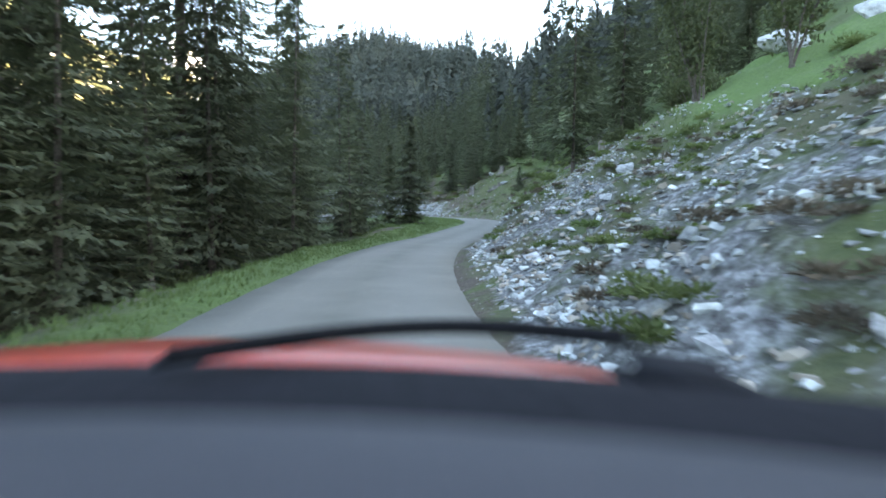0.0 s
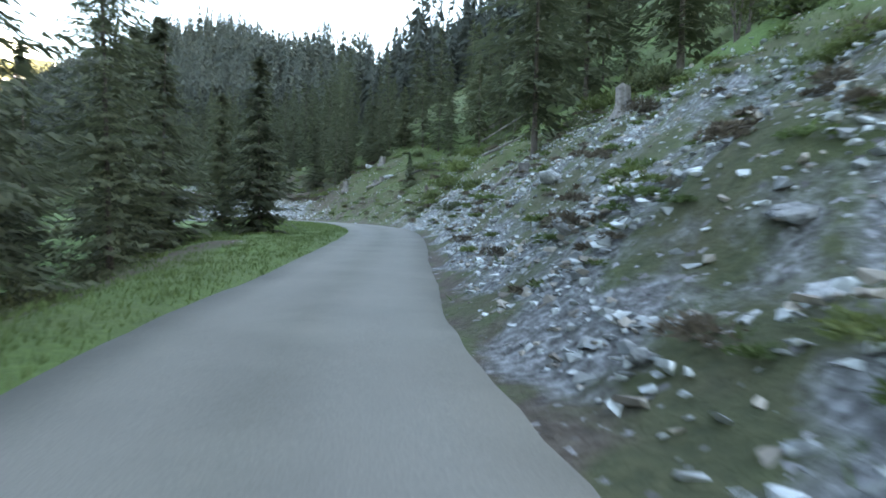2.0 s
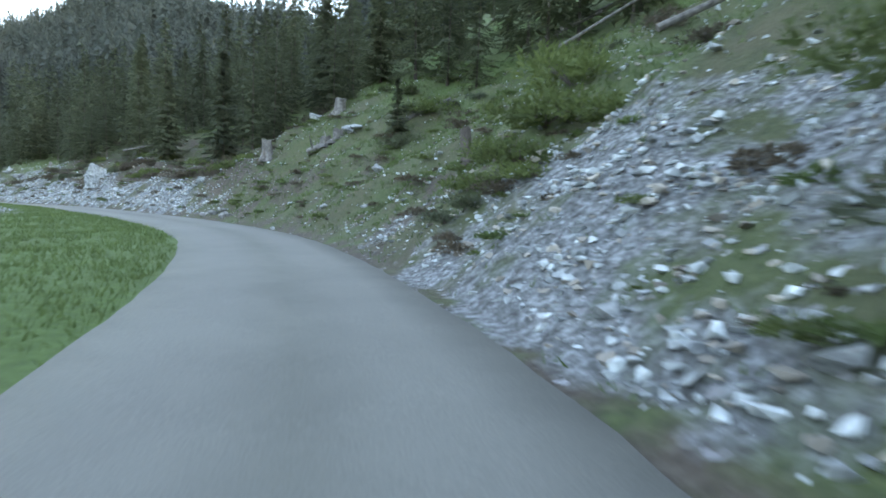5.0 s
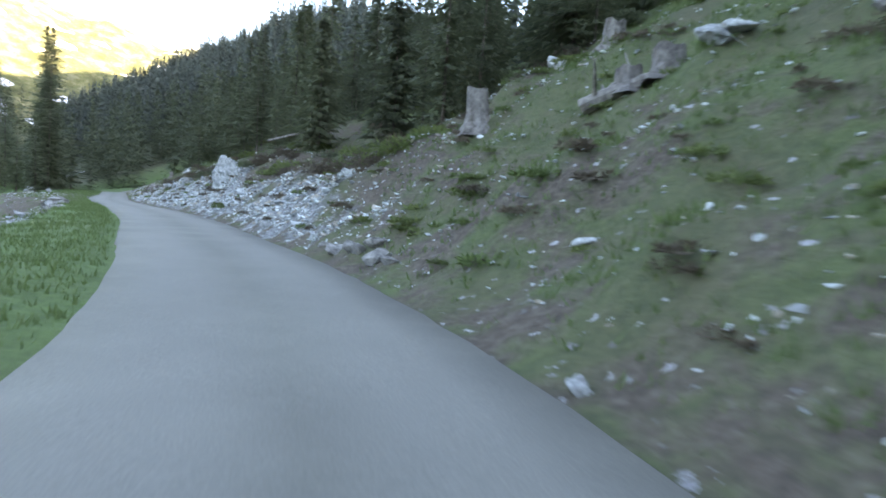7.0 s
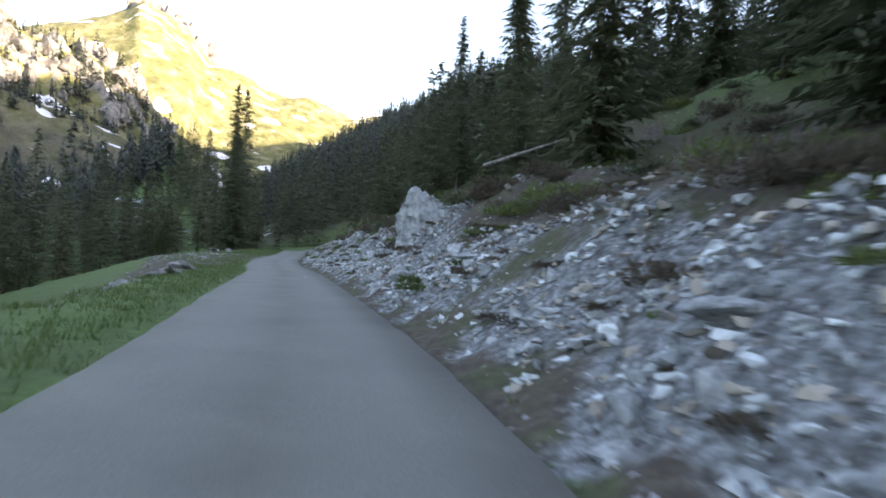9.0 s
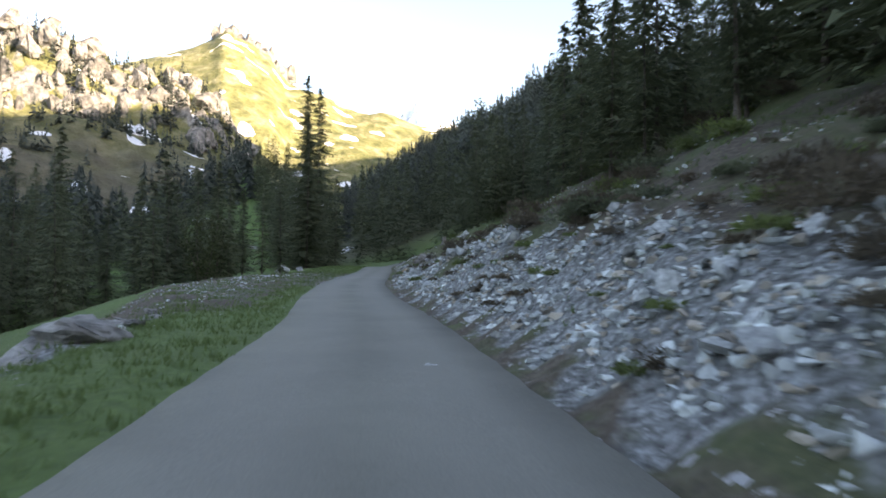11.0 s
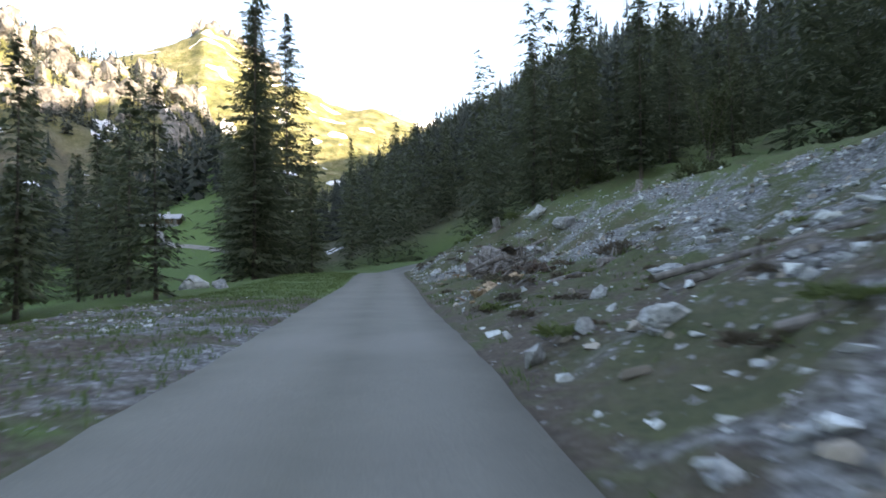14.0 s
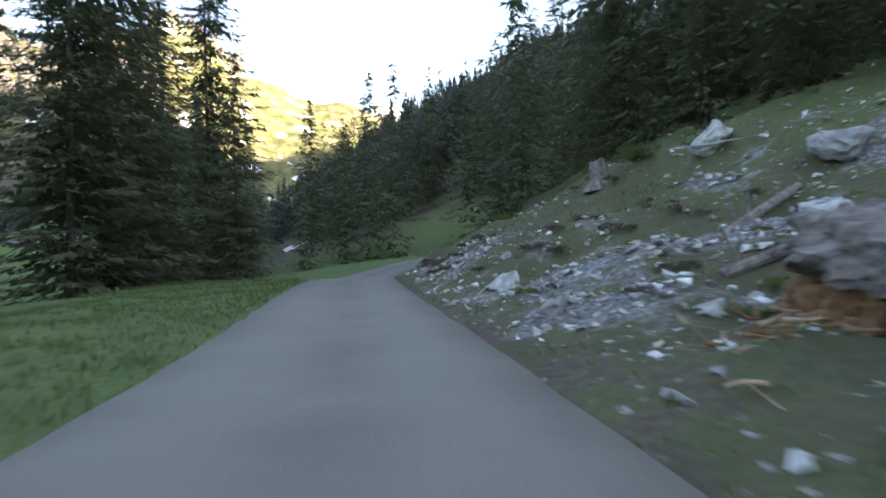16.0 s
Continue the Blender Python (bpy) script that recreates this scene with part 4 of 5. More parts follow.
# ---- wood ----
def log_mesh(name, length, r0, r1, seed, material, stubs=5, bend=0.1):
    rnd = random.Random(seed)
    bm = bmesh.new()
    rings, n = [], 10
    for i in range(n + 1):
        t = i / n
        q = r0 + (r1 - r0) * t
        off = bend * math.sin(t * 2.6 + seed)
        rings.append([bm.verts.new((t * length, off + q * (1 + 0.12 * noise.noise((t * 6, k, seed))) * math.cos(k * 0.785), q * (1 + 0.12 * noise.noise((t * 6, k, seed + 3))) * math.sin(k * 0.785))) for k in range(8)])
    for a, b in zip(rings, rings[1:]):
        for k in range(8):
            bm.faces.new((a[k], a[(k + 1) % 8], b[(k + 1) % 8], b[k]))
    bm.faces.new(rings[0][::-1])
    bm.faces.new(rings[-1])
    for _ in range(stubs):
        t, a, L = rnd.uniform(0.15, 0.95), rnd.uniform(0, 6.28), rnd.uniform(0.15, 0.7)
        q = r0 + (r1 - r0) * t
        c = Vector((t * length, bend * math.sin(t * 2.6 + seed), 0))
        d = Vector((rnd.uniform(-0.2, 0.6), math.cos(a), math.sin(a))).normalized()
        m = Matrix.Translation(c + d * (q + L / 2)) @ d.to_track_quat("Z", "Y").to_matrix().to_4x4()
        bmesh.ops.create_cone(bm, cap_ends=True, segments=5, radius1=q * 0.35, radius2=q * 0.12, depth=L + q, matrix=m)
    return from_bm(name, bm, material, False)


def fallen_log(a, b, r0, r1, seed, label, lift=0.0):
    (xa, ya), (xb, yb) = a, b
    pa, pb = Vector((xa, ya, hz(xa, ya) + r0 * 0.8 + lift)), Vector((xb, yb, hz(xb, yb) + r0 * 0.8 + lift))
    d = pb - pa
    ob = new("fallen_log", log_mesh("fallen_log", d.length, r0, r1, seed, DEADWOOD))
    ob.matrix_basis = Matrix.Translation(pa) @ d.to_track_quat("X", "Z").to_matrix().to_4x4()
    tagged(ob, label, "log", "fallen logs")


def stump_mesh(seed, h, r, material):
    rnd = random.Random(seed)
    bm = bmesh.new()
    rings = []
    for t, q in ((-0.25, 1.9), (0.0, 1.45), (0.12, 1.15), (0.4, 1.0), (1.0, 0.93)):
        rings.append([bm.verts.new((r * q * (1 + (0.22 if q > 1.1 else 0.06) * math.sin(5 * k * 0.449 + seed)) * math.cos(k * 0.449), r * q * (1 + (0.22 if q > 1.1 else 0.06) * math.sin(5 * k * 0.449 + seed)) * math.sin(k * 0.449),
                                    t * h + (rnd.uniform(-0.06, 0.1) * h if t == 1.0 else 0))) for k in range(14)])
    for a, b in zip(rings, rings[1:]):
        for k in range(14):
            bm.faces.new((a[k], a[(k + 1) % 14], b[(k + 1) % 14], b[k]))
    c = bm.verts.new((0, 0, h * 0.94))
    for k in range(14):
        bm.faces.new((rings[-1][k], rings[-1][(k + 1) % 14], c))
    return from_bm("tree_stump", bm, material)


for k, (x, y, h, r) in enumerate([(3.6, 73.5, 0.8, 0.24), (7.3, 76.8, 0.75, 0.3), (6.5, 70.4, 0.5, 0.28), (6.0, 70.9, 0.4, 0.24), (-36.6, 157.9, 0.75, 0.26), (-27.3, 154.3, 0.55, 0.2), (6.9, 36.9, 0.35, 0.2), (8.4, 33.0, 0.8, 0.22), (7.6, 56.6, 0.95, 0.13)]):
    ob = new("tree_stump", stump_mesh(k, h, r, DEADWOOD if r > 0.16 else BARK))
    ob.matrix_basis = pose(x, y, hz(x, y) - 0.05, random.uniform(-6, 6), random.uniform(-6, 6), random.uniform(0, 360))
    tagged(ob, "weathered grey tree stump in grass" if r > 0.16 else "tall broken brown trunk among bushes", "stump", "stumps on the slope")
fallen_log((14.6, 68.4), (17.2, 66.6), 0.1, 0.05, 1, "bare fallen tree trunk on the slope", 0.5)
fallen_log((13.2, 63.5), (17.0, 61.5), 0.07, 0.03, 2, "thin bare trunk leaning across bushes", 0.7)
fallen_log((8.3, 68.1), (10.6, 67.8), 0.1, 0.06, 3, "pale fallen branch in the grass")
fallen_log((5.3, 71.2), (6.3, 70.6), 0.16, 0.1, 4, "split brown log beside a stump")
pa, pb = Vector((-6.4, 96.1, 5.25)), Vector((-3.7, 93.7, 5.75))
lean = new("leaning_trunk", log_mesh("leaning_trunk", (pb - pa).length, 0.07, 0.035, 5, DEADWOOD, 6, 0.12))
lean.matrix_basis = Matrix.Translation(pa) @ (pb - pa).to_track_quat("X", "Z").to_matrix().to_4x4()
tagged(lean, "thin bare dead trunk leaning against spruces", "log", "fallen logs")
fallen_log((-28.4, 133.2), (-25.8, 132.6), 0.1, 0.06, 6, "bent grey dead branch on the bank")
fallen_log((-25.3, 125.9), (-23.9, 125.2), 0.06, 0.04, 7, "pale stripped log lying on bare earth")
fallen_log((-25.6, 126.6), (-23.4, 125.6), 0.055, 0.035, 11, "long grey log lying across the bank", 0.05)
fallen_log((-24.7, 122.4), (-23.3, 121.6), 0.05, 0.03, 12, "grey pole half sunk in bare earth", 0.03)
fallen_log((-27.0, 132.2), (-25.8, 135.4), 0.1, 0.05, 13, "dark broken trunk on the bank", 0.05)
fallen_log((-34.0, 150.0), (-32.3, 152.6), 0.11, 0.09, 14, "thick pale stripped log in the grass", 0.0)
fallen_log((15.6, 69.3), (18.4, 67.0), 0.1, 0.05, 15, "bleached fallen trunk across bushes", 0.6)
fallen_log((-34.3, 147.2), (-33.2, 147.6), 0.1, 0.08, 8, "short grey log in the grass")
fallen_log((6.3, 38.7), (7.3, 38.2), 0.08, 0.05, 9, "bleached root snag on the scree")
fallen_log((10.5, 54.0), (13.5, 53.0), 0.08, 0.04, 10, "broken pale trunk on the slope", 0.4)


def root_heap():
    """An upturned root plate: a thick grey butt with splayed roots over dark earth."""
    x0, y0 = -31.3, 139.4
    root = thing("root_heap", "upturned grey tree roots heaped with dark earth", "tree roots")
    z0 = hz(x0, y0)
    root.matrix_basis = pose(x0, y0, z0, 0, 0, 30)
    bm = bmesh.new()
    bmesh.ops.create_icosphere(bm, subdivisions=5, radius=1.0)
    for v in bm.verts:
        p = v.co.copy()
        v.co = Vector((p.x * 0.9, p.y * 3.7, p.z * 0.72)) * (1 + 0.35 * noise.noise(Vector((p.x * 2.2, p.y * 6, p.z * 2.2))) + 0.22 * noise.noise(p * 9) + 0.1 * noise.noise(p * 22))
    part("earth", from_bm("earth", bm, EARTH), root, "dark brown clotted earth", pose(0.6, 0.0, 0.05))

    def ground_at(px, py):
        return hz(x0 + 0.866 * px - 0.5 * py, y0 + 0.5 * px + 0.866 * py) - z0

    # two upturned boles: a hollow brown one and a bleached one with splayed roots
    part("hollow_bole", stump_mesh(31, 1.15, 0.42, BARK), root, "split hollow brown bole", pose(0.2, 3.6, ground_at(0.2, 3.6) + 0.35, 58, 8, 40))
    part("bark_shell", stump_mesh(32, 0.8, 0.3, DEADWOOD), root, "torn grey bark shell", pose(0.15, 3.3, ground_at(0.15, 3.3) + 0.5, 30, -12, 80))
    part("bole", stump_mesh(33, 1.3, 0.36, DEADWOOD), root, "bleached upturned bole", pose(0.55, 1.5, ground_at(0.55, 1.5) + 0.75, -75, 20, 30))
    rnd = random.Random(5)
    for k in range(16):
        L = rnd.uniform(0.9, 1.9)
        me = log_mesh("root", L, rnd.uniform(0.07, 0.14), 0.025, 30 + k, DEADWOOD, 3, rnd.uniform(0.12, 0.3))
        part("root", me, root, m=pose(0.35, 1.4 + rnd.uniform(-0.4, 0.5), ground_at(0.35, 1.4) + rnd.uniform(0.7, 1.0), rnd.uniform(0, 360), rnd.uniform(8, 38), rnd.uniform(165, 300)))
    for k in range(22):
        L = rnd.uniform(0.6, 1.5)
        px, py = rnd.uniform(-0.2, 0.5), rnd.uniform(-3.5, 3.0)
        me = log_mesh("root", L, rnd.uniform(0.03, 0.08), 0.015, 50 + k, DEADWOOD, 4, rnd.uniform(0.1, 0.3))
        part("root", me, root, m=pose(px, py, ground_at(px, py) + rnd.uniform(0.3, 0.7), rnd.uniform(0, 360), rnd.uniform(-10, 35), rnd.uniform(130, 280)))
    for k in range(60):
        L = rnd.uniform(0.3, 0.9)
        px, py = rnd.uniform(-0.6, 0.9), rnd.uniform(-3.7, 3.6)
        me = log_mesh("rootlet", L, rnd.uniform(0.012, 0.03), 0.006, 80 + k, DEADWOOD if k % 2 else BARK, 3, rnd.uniform(0.05, 0.2))
        part("rootlet", me, root, m=pose(px, py, ground_at(px, py) + rnd.uniform(0.1, 0.7), rnd.uniform(0, 360), rnd.uniform(-70, 10), rnd.uniform(0, 360)))
    for px, py, tilt, turn, L in ((-0.3, 2.3, -84, 20, 0.9), (0.1, -0.6, -80, 70, 0.7), (0.3, 1.9, -65, 100, 1.0)):
        part("snag", log_mesh("snag", L, 0.045, 0.02, 150 + int(L * 10), DEADWOOD, 4, 0.1), root, "pale forked snag", pose(px, py, ground_at(px, py) - 0.05, 0, tilt, turn))


root_heap()


def rotten_stump():
    """A tipped stump: grey bark cap over crumbling orange wood."""
    x0, y0 = -33.3, 144.5
    root = thing("rotten_stump", "tipped rotten stump with orange wood and grey bark", "stump")
    root.matrix_basis = pose(x0, y0, hz(x0, y0) - 0.34, 0, 0, 25) @ Matrix.Diagonal((1.35, 1.2, 1.25, 1))

    def lump(name, sub, sx, sy, sz, material, m, label, k, seed):
        bm = bmesh.new()
        bmesh.ops.create_icosphere(bm, subdivisions=sub, radius=1.0)
        for v in bm.verts:
            p = v.co.copy()
            q = Vector((p.x * sx, p.y * sy, p.z * sz))
            g = q * 2.6 + Vector((seed, 0, 0))
            q *= 1 + k * noise.noise(g) + 0.7 * k * noise.noise(g * 2.7) + 0.4 * k * noise.noise(g * 7)
            v.co = q
        part(name, from_bm(name, bm, material), root, label, m)

    lump("rotten_wood", 4, 0.52, 0.66, 0.46, RUST, pose(0, 0, 0.28, 0, -12, 0), "crumbling orange rotten wood", 0.4, 1.0)
    lump("bark_cap", 4, 0.56, 0.72, 0.3, DEADWOOD, pose(0.1, -0.05, 0.78, 10, -16, 20), "fibrous grey bark cap", 0.32, 4.0)
    rnd = random.Random(15)
    for k in range(60):
        a, q = rnd.uniform(0, 6.28), rnd.uniform(0.3, 1.25)
        px, py = q * math.cos(a) - 0.55, q * math.sin(a) * 1.3 - 0.6
        L = rnd.uniform(0.08, 0.26)
        gz = (hz(x0 + px * 1.22 - py * 0.51, y0 + px * 0.57 + py * 1.09) - hz(x0, y0) + 0.34) / 1.25
        me = log_mesh("splinter", L, rnd.uniform(0.012, 0.028), 0.006, 200 + k, OCHRE if k % 3 else RUST, 1, 0.03)
        part("splinter", me, root, m=pose(px, py, gz + 0.03, rnd.uniform(0, 360), rnd.uniform(-20, 8), rnd.uniform(0, 360)))


RUST = simple("rotten_wood", (0.13, 0.065, 0.03), (0.38, 0.21, 0.1), 6.0, 0.95, 0.9, 0.04)
rotten_stump()


def rubble_heap():
    """Ochre and white slabs tipped beside the road."""
    root = thing("rubble_heap", "heap of ochre and white broken slabs beside road", "rubble")
    x0, y0 = -30.0, 133.6
    root.matrix_basis = pose(x0, y0, hz(x0, y0))
    rnd = random.Random(9)
    for k in range(70):
        a, q = rnd.uniform(0, 6.28), abs(rnd.gauss(0, 0.55))
        px, py = q * math.cos(a) * 0.75, q * math.sin(a) * 1.7
        s = rnd.uniform(0.2, 0.55)
        white = k % 6 == 0
        lift = max(0, 0.42 - 0.4 * q) * rnd.uniform(0.1, 1)
        gz = hz(x0 + px, y0 + py) - hz(x0, y0)
        part("slab", (ROCKS if white else OCHRES)[k % 4], root, "pale blue-white slab" if white else "", pose(px, py, gz + 0.08 * s + lift, rnd.uniform(-35, 35), rnd.uniform(-35, 35), rnd.uniform(0, 360)) @ Matrix.Diagonal((s, s * 0.9, s * 0.75, 1)))
    for k in range(14):
        L = rnd.uniform(0.5, 1.1)
        bx, by, bt = rnd.uniform(0.1, 1.4), rnd.uniform(-3.5, 1.5), rnd.uniform(-60, 60)
        me = log_mesh("branch", L, 0.025, 0.01, 80 + k, DEADWOOD, 4, 0.08)
        part("branch", me, root, m=pose(bx, by, hz(x0 + bx, y0 + by) - hz(x0, y0) + 0.05, 0, rnd.uniform(-25, -5), bt))


rubble_heap()

# ---- shrubs ----
def bush_mesh(seed, material, n=650, low=0.55, blade=(0.08, 0.19), clumps=6):
    r = np.random.RandomState(seed)
    V, F = [], []
    lumps = [(r.uniform(-0.6, 0.6), r.uniform(-0.6, 0.6), r.uniform(0.35, 0.65)) for _ in range(clumps)]
    for _ in range(n):
        cx, cy, cr = lumps[r.randint(clumps)]
        d = r.normal(0, 1, 3)
        d /= np.linalg.norm(d)
        d[2] = abs(d[2])
        p = np.array([cx, cy, 0.05]) + d * cr * r.uniform(0.6, 1.1) * (1, 1, low * 1.7)
        s = r.uniform(*blade)
        t = r.normal(0, 1, 3)
        t = t / np.linalg.norm(t) * 0.6 + d
        u = np.cross(t, r.normal(0, 1, 3))
        u /= np.linalg.norm(u)
        o = len(V)
        V += [tuple(p - t * s * 0.5 + u * s * 0.4), tuple(p - t * s * 0.5 - u * s * 0.4), tuple(p + t * s)]
        F.append((o, o + 1, o + 2))
    return meshed("shrub", V, F, material)


BUSH = [bush_mesh(1, LIGHT_NEEDLE, 1100, 0.5, (0.035, 0.1), 9), bush_mesh(2, NEEDLE, 1100, 0.55, (0.035, 0.1), 9), bush_mesh(3, DRYBRUSH, 1100, 0.5, (0.03, 0.085), 8), bush_mesh(4, LEAF, 1200, 0.8, (0.05, 0.12))]
BUSH_LABEL = ["green dwarf pine shrub on the slope", "dark green juniper bush among rocks", "brown dry heather clump above scree", "light green leafy shrub"]
random.seed(77)


def stem_mesh(seed):
    """A handful of thin crooked stems that rise from one root."""
    r = random.Random(seed)
    bm = bmesh.new()
    for _ in range(7):
        a, lean, L = r.uniform(0, 6.28), r.uniform(0.3, 1.0), r.uniform(0.35, 0.7)
        d = Vector((math.cos(a) * lean, math.sin(a) * lean, 0.7)).normalized()
        m = Matrix.Translation(d * L * 0.45) @ d.to_track_quat("Z", "Y").to_matrix().to_4x4()
        bmesh.ops.create_cone(bm, cap_ends=True, segments=5, radius1=0.022, radius2=0.007, depth=L, matrix=m)
    return from_bm("rootstock", bm, BARK)


STEMS = [stem_mesh(k) for k in range(4)]


def shrub(kind, x, y, s, tall=1.0):
    root = thing("shrub", BUSH_LABEL[kind], "shrub", "shrubs on the slope")
    root.matrix_basis = pose(x, y, hz(x, y) - 0.05, 0, 0, random.uniform(0, 360)) @ Matrix.Diagonal((s, s, s * tall, 1))
    part("foliage", BUSH[kind], root)
    part("rootstock", STEMS[kind], root)


for kind, x, y, s in ((1, 6.1, 53.3, 0.45), (0, 7.0, 54.4, 0.7), (1, 6.5, 53.4, 0.55), (0, 7.5, 53.4, 1.0), (0, 8.3, 54.2, 1.3), (0, 7.2, 52.5, 0.6), (0, 8.8, 52.6, 0.9), (0, 9.6, 55.6, 1.4), (2, 6.9, 53.0, 0.5), (0, 7.8, 55.4, 0.8), (1, 8.0, 66.2, 0.8), (0, 12.0, 60.0, 1.5), (1, 8.6, 66.4, 0.8), (0, 9.8, 67.4, 1.0), (2, 8.0, 67.2, 0.6),
                      (1, 6.5, 60.0, 0.35), (1, 6.3, 44.8, 0.9), (0, 7.8, 46.5, 1.1), (0, 11.5, 40, 1.4), (1, 9.0, 36.0, 0.9), (3, 10.5, 27, 1.6), (3, 12.5, 31.0, 1.8), (3, 9.6, 33.0, 1.0), (0, 7.4, 24.5, 0.7),
                      (0, -42.0, 168.5, 1.5), (0, -35.4, 157.8, 0.9), (0, -28.5, 140.5, 1.2), (2, -29.4, 139.0, 1.1), (2, -30.9, 139.4, 0.8), (2, -31.0, 137.6, 0.6), (2, -27.0, 136.0, 0.9), (2, -28.2, 135.0, 0.6), (1, -24.4, 128.6, 0.6), (3, -24.0, 152.0, 1.4), (3, -30.2, 160.5, 1.2)):
    shrub(kind, x, y, s)
for k in range(170):
    i = int(np.argmin(np.abs(LINE[:, 1] - random.uniform(73, 112))))
    d = 4.3 + 10 * random.random() ** 1.6
    shrub((2, 0, 2, 1, 2)[k % 5], LINE[i, 0] + TAN[i, 1] * d, LINE[i, 1] - TAN[i, 0] * d, random.uniform(0.4, 1.0))
for x, y, s in ((-6.0, 92.0, 0.5), (-7.2, 94.3, 0.9), (-8.6, 94.0, 0.8), (-5.4, 93.0, 0.8), (-6.4, 91.4, 0.35), (-8.4, 91.9, 0.4)):
    shrub(2 if s < 0.85 else 0, x, y, s)
for k in range(26):
    i = int(np.argmin(np.abs(LINE[:, 1] - random.uniform(0, 44))))
    d = random.uniform(6.5, 9.5)
    shrub(2 if k % 3 else 0, LINE[i, 0] + TAN[i, 1] * d, LINE[i, 1] - TAN[i, 0] * d, random.uniform(0.3, 0.7))
for k in range(16):
    i = int(np.argmin(np.abs(LINE[:, 1] - random.uniform(-4, 40))))
    d = random.uniform(10, 15)
    shrub(random.choice([0, 1, 3]), LINE[i, 0] + TAN[i, 1] * d, LINE[i, 1] - TAN[i, 0] * d, random.uniform(0.6, 1.3))
for k in range(18):
    i = int(np.argmin(np.abs(LINE[:, 1] - random.uniform(2, 40))))
    d = -random.uniform(5.0, 7.5)
    shrub(random.choice([0, 1, 3]), LINE[i, 0] + TAN[i, 1] * d, LINE[i, 1] - TAN[i, 0] * d, random.uniform(0.5, 1.0))


edge_spots = np.random.RandomState(56)
for k, (x, y, d) in enumerate(zip(*spots(edge_spots, 46, 47, 92, 7.5, 12.0))):
    shrub((0, 1, 0, 3, 2)[k % 5], x, y, random.uniform(0.35, 0.9), random.uniform(0.7, 1.2))
TUFT = [bush_mesh(11, LIGHT_NEEDLE, 260, 0.4, (0.07, 0.2), 3), bush_mesh(12, DRYBRUSH, 260, 0.4, (0.07, 0.2), 3), bush_mesh(13, BLADE, 260, 0.4, (0.07, 0.22), 3)]
tuft_spots = np.random.RandomState(55)
TUFT_LABEL = ("low olive green plant tuft among stones", "low brown withered tuft among stones", "fresh green grass tuft among stones")
spare = {0: [], 1: [], 2: []}
for lo, hi, dlo, dhi, count, single in ((0, 46, 2.4, 8.5, 420, 110), (46, 56, 2.4, 5.5, 40, 25), (73, 112, 2.2, 6.5, 190, 70), (112, 160, 2.4, 10.0, 170, 60), (56, 74, 2.4, 9.0, 150, 35)):
    spot = sorted(zip(*spots(tuft_spots, count, lo, hi, dlo, dhi)), key=lambda p: p[2])
    for k, (x, y, d) in enumerate(spot):
        kind = (0, 1, 2, 0, 1)[k % 5] if lo < 70 else (1, 0, 1)[k % 3]
        size = random.uniform(0.14, 0.42)
        m = pose(x, y, hz(x, y) - 0.02, 0, 0, random.uniform(0, 360)) @ Matrix.Diagonal((size, size, size * 0.8, 1))
        if k < single:
            ob = new("plant_tuft", TUFT[kind])
            ob.matrix_basis = m
            tagged(ob, TUFT_LABEL[kind], "plant", "tufts between the stones")
        else:
            spare[kind].append(np.array(m))
for kind, placed in spare.items():
    co = np.empty(len(TUFT[kind].vertices) * 3)
    TUFT[kind].vertices.foreach_get("co", co)
    co = np.concatenate([co.reshape(-1, 3), np.ones((len(co) // 3, 1))], 1)
    V = np.concatenate([(co @ m.T)[:, :3] for m in placed])
    tagged(new("low_plants", meshed("low_plants", V, np.arange(len(V)).reshape(-1, 3), (LIGHT_NEEDLE, DRYBRUSH, BLADE)[kind])), TUFT_LABEL[kind].replace("tuft", "tufts"), "plants", kind="stuff")


def leafy_tree(x, y, tall, seed):
    """A young broadleaf tree: tapered stems and a loose crown of leaves."""
    r = np.random.RandomState(seed)
    root = thing("broadleaf_tree", "light green young broadleaf tree on the slope", "tree", "broadleaf trees")
    root.matrix_basis = pose(x, y, hz(x, y) - 0.1)
    V, F = [], []
    for s in range(5):
        a, q = r.uniform(0, 6.28), r.uniform(0.12, 0.35)
        L = tall * r.uniform(0.75, 1.0)
        me = log_mesh("stem", L, 0.05, 0.012, seed + s, BARK, 6, 0.2)
        d = Vector((math.cos(a) * q, math.sin(a) * q, 1)).normalized()
        part("stem", me, root, m=d.to_track_quat("X", "Z").to_matrix().to_4x4())
        for _ in range(420):
            t = r.uniform(0.25, 1.05)
            p = np.array(d) * L * t + r.normal(0, 0.32 * (1.3 - t * 0.7), 3) * tall / 5
            u, w = r.normal(0, 1, 3), r.normal(0, 1, 3)
            u, w = u / np.linalg.norm(u) * 0.09, w / np.linalg.norm(w) * 0.07
            o = len(V)
            V += [tuple(p - u), tuple(p + w), tuple(p + u), tuple(p - w)]
            F.append((o, o + 1, o + 2, o + 3))
    part("crown", meshed("crown", V, F, LEAF), root, "loose pale green leaves")


leafy_tree(9.5, 23.5, 5.5, 1)
leafy_tree(11.0, 20.0, 5.0, 2)
leafy_tree(13.0, 34.0, 6.0, 3)
leafy_tree(-23.5, 156.0, 4.5, 4)
leafy_tree(-40.5, 122.5, 5.0, 5)
leafy_tree(-43.0, 127.0, 5.5, 6)


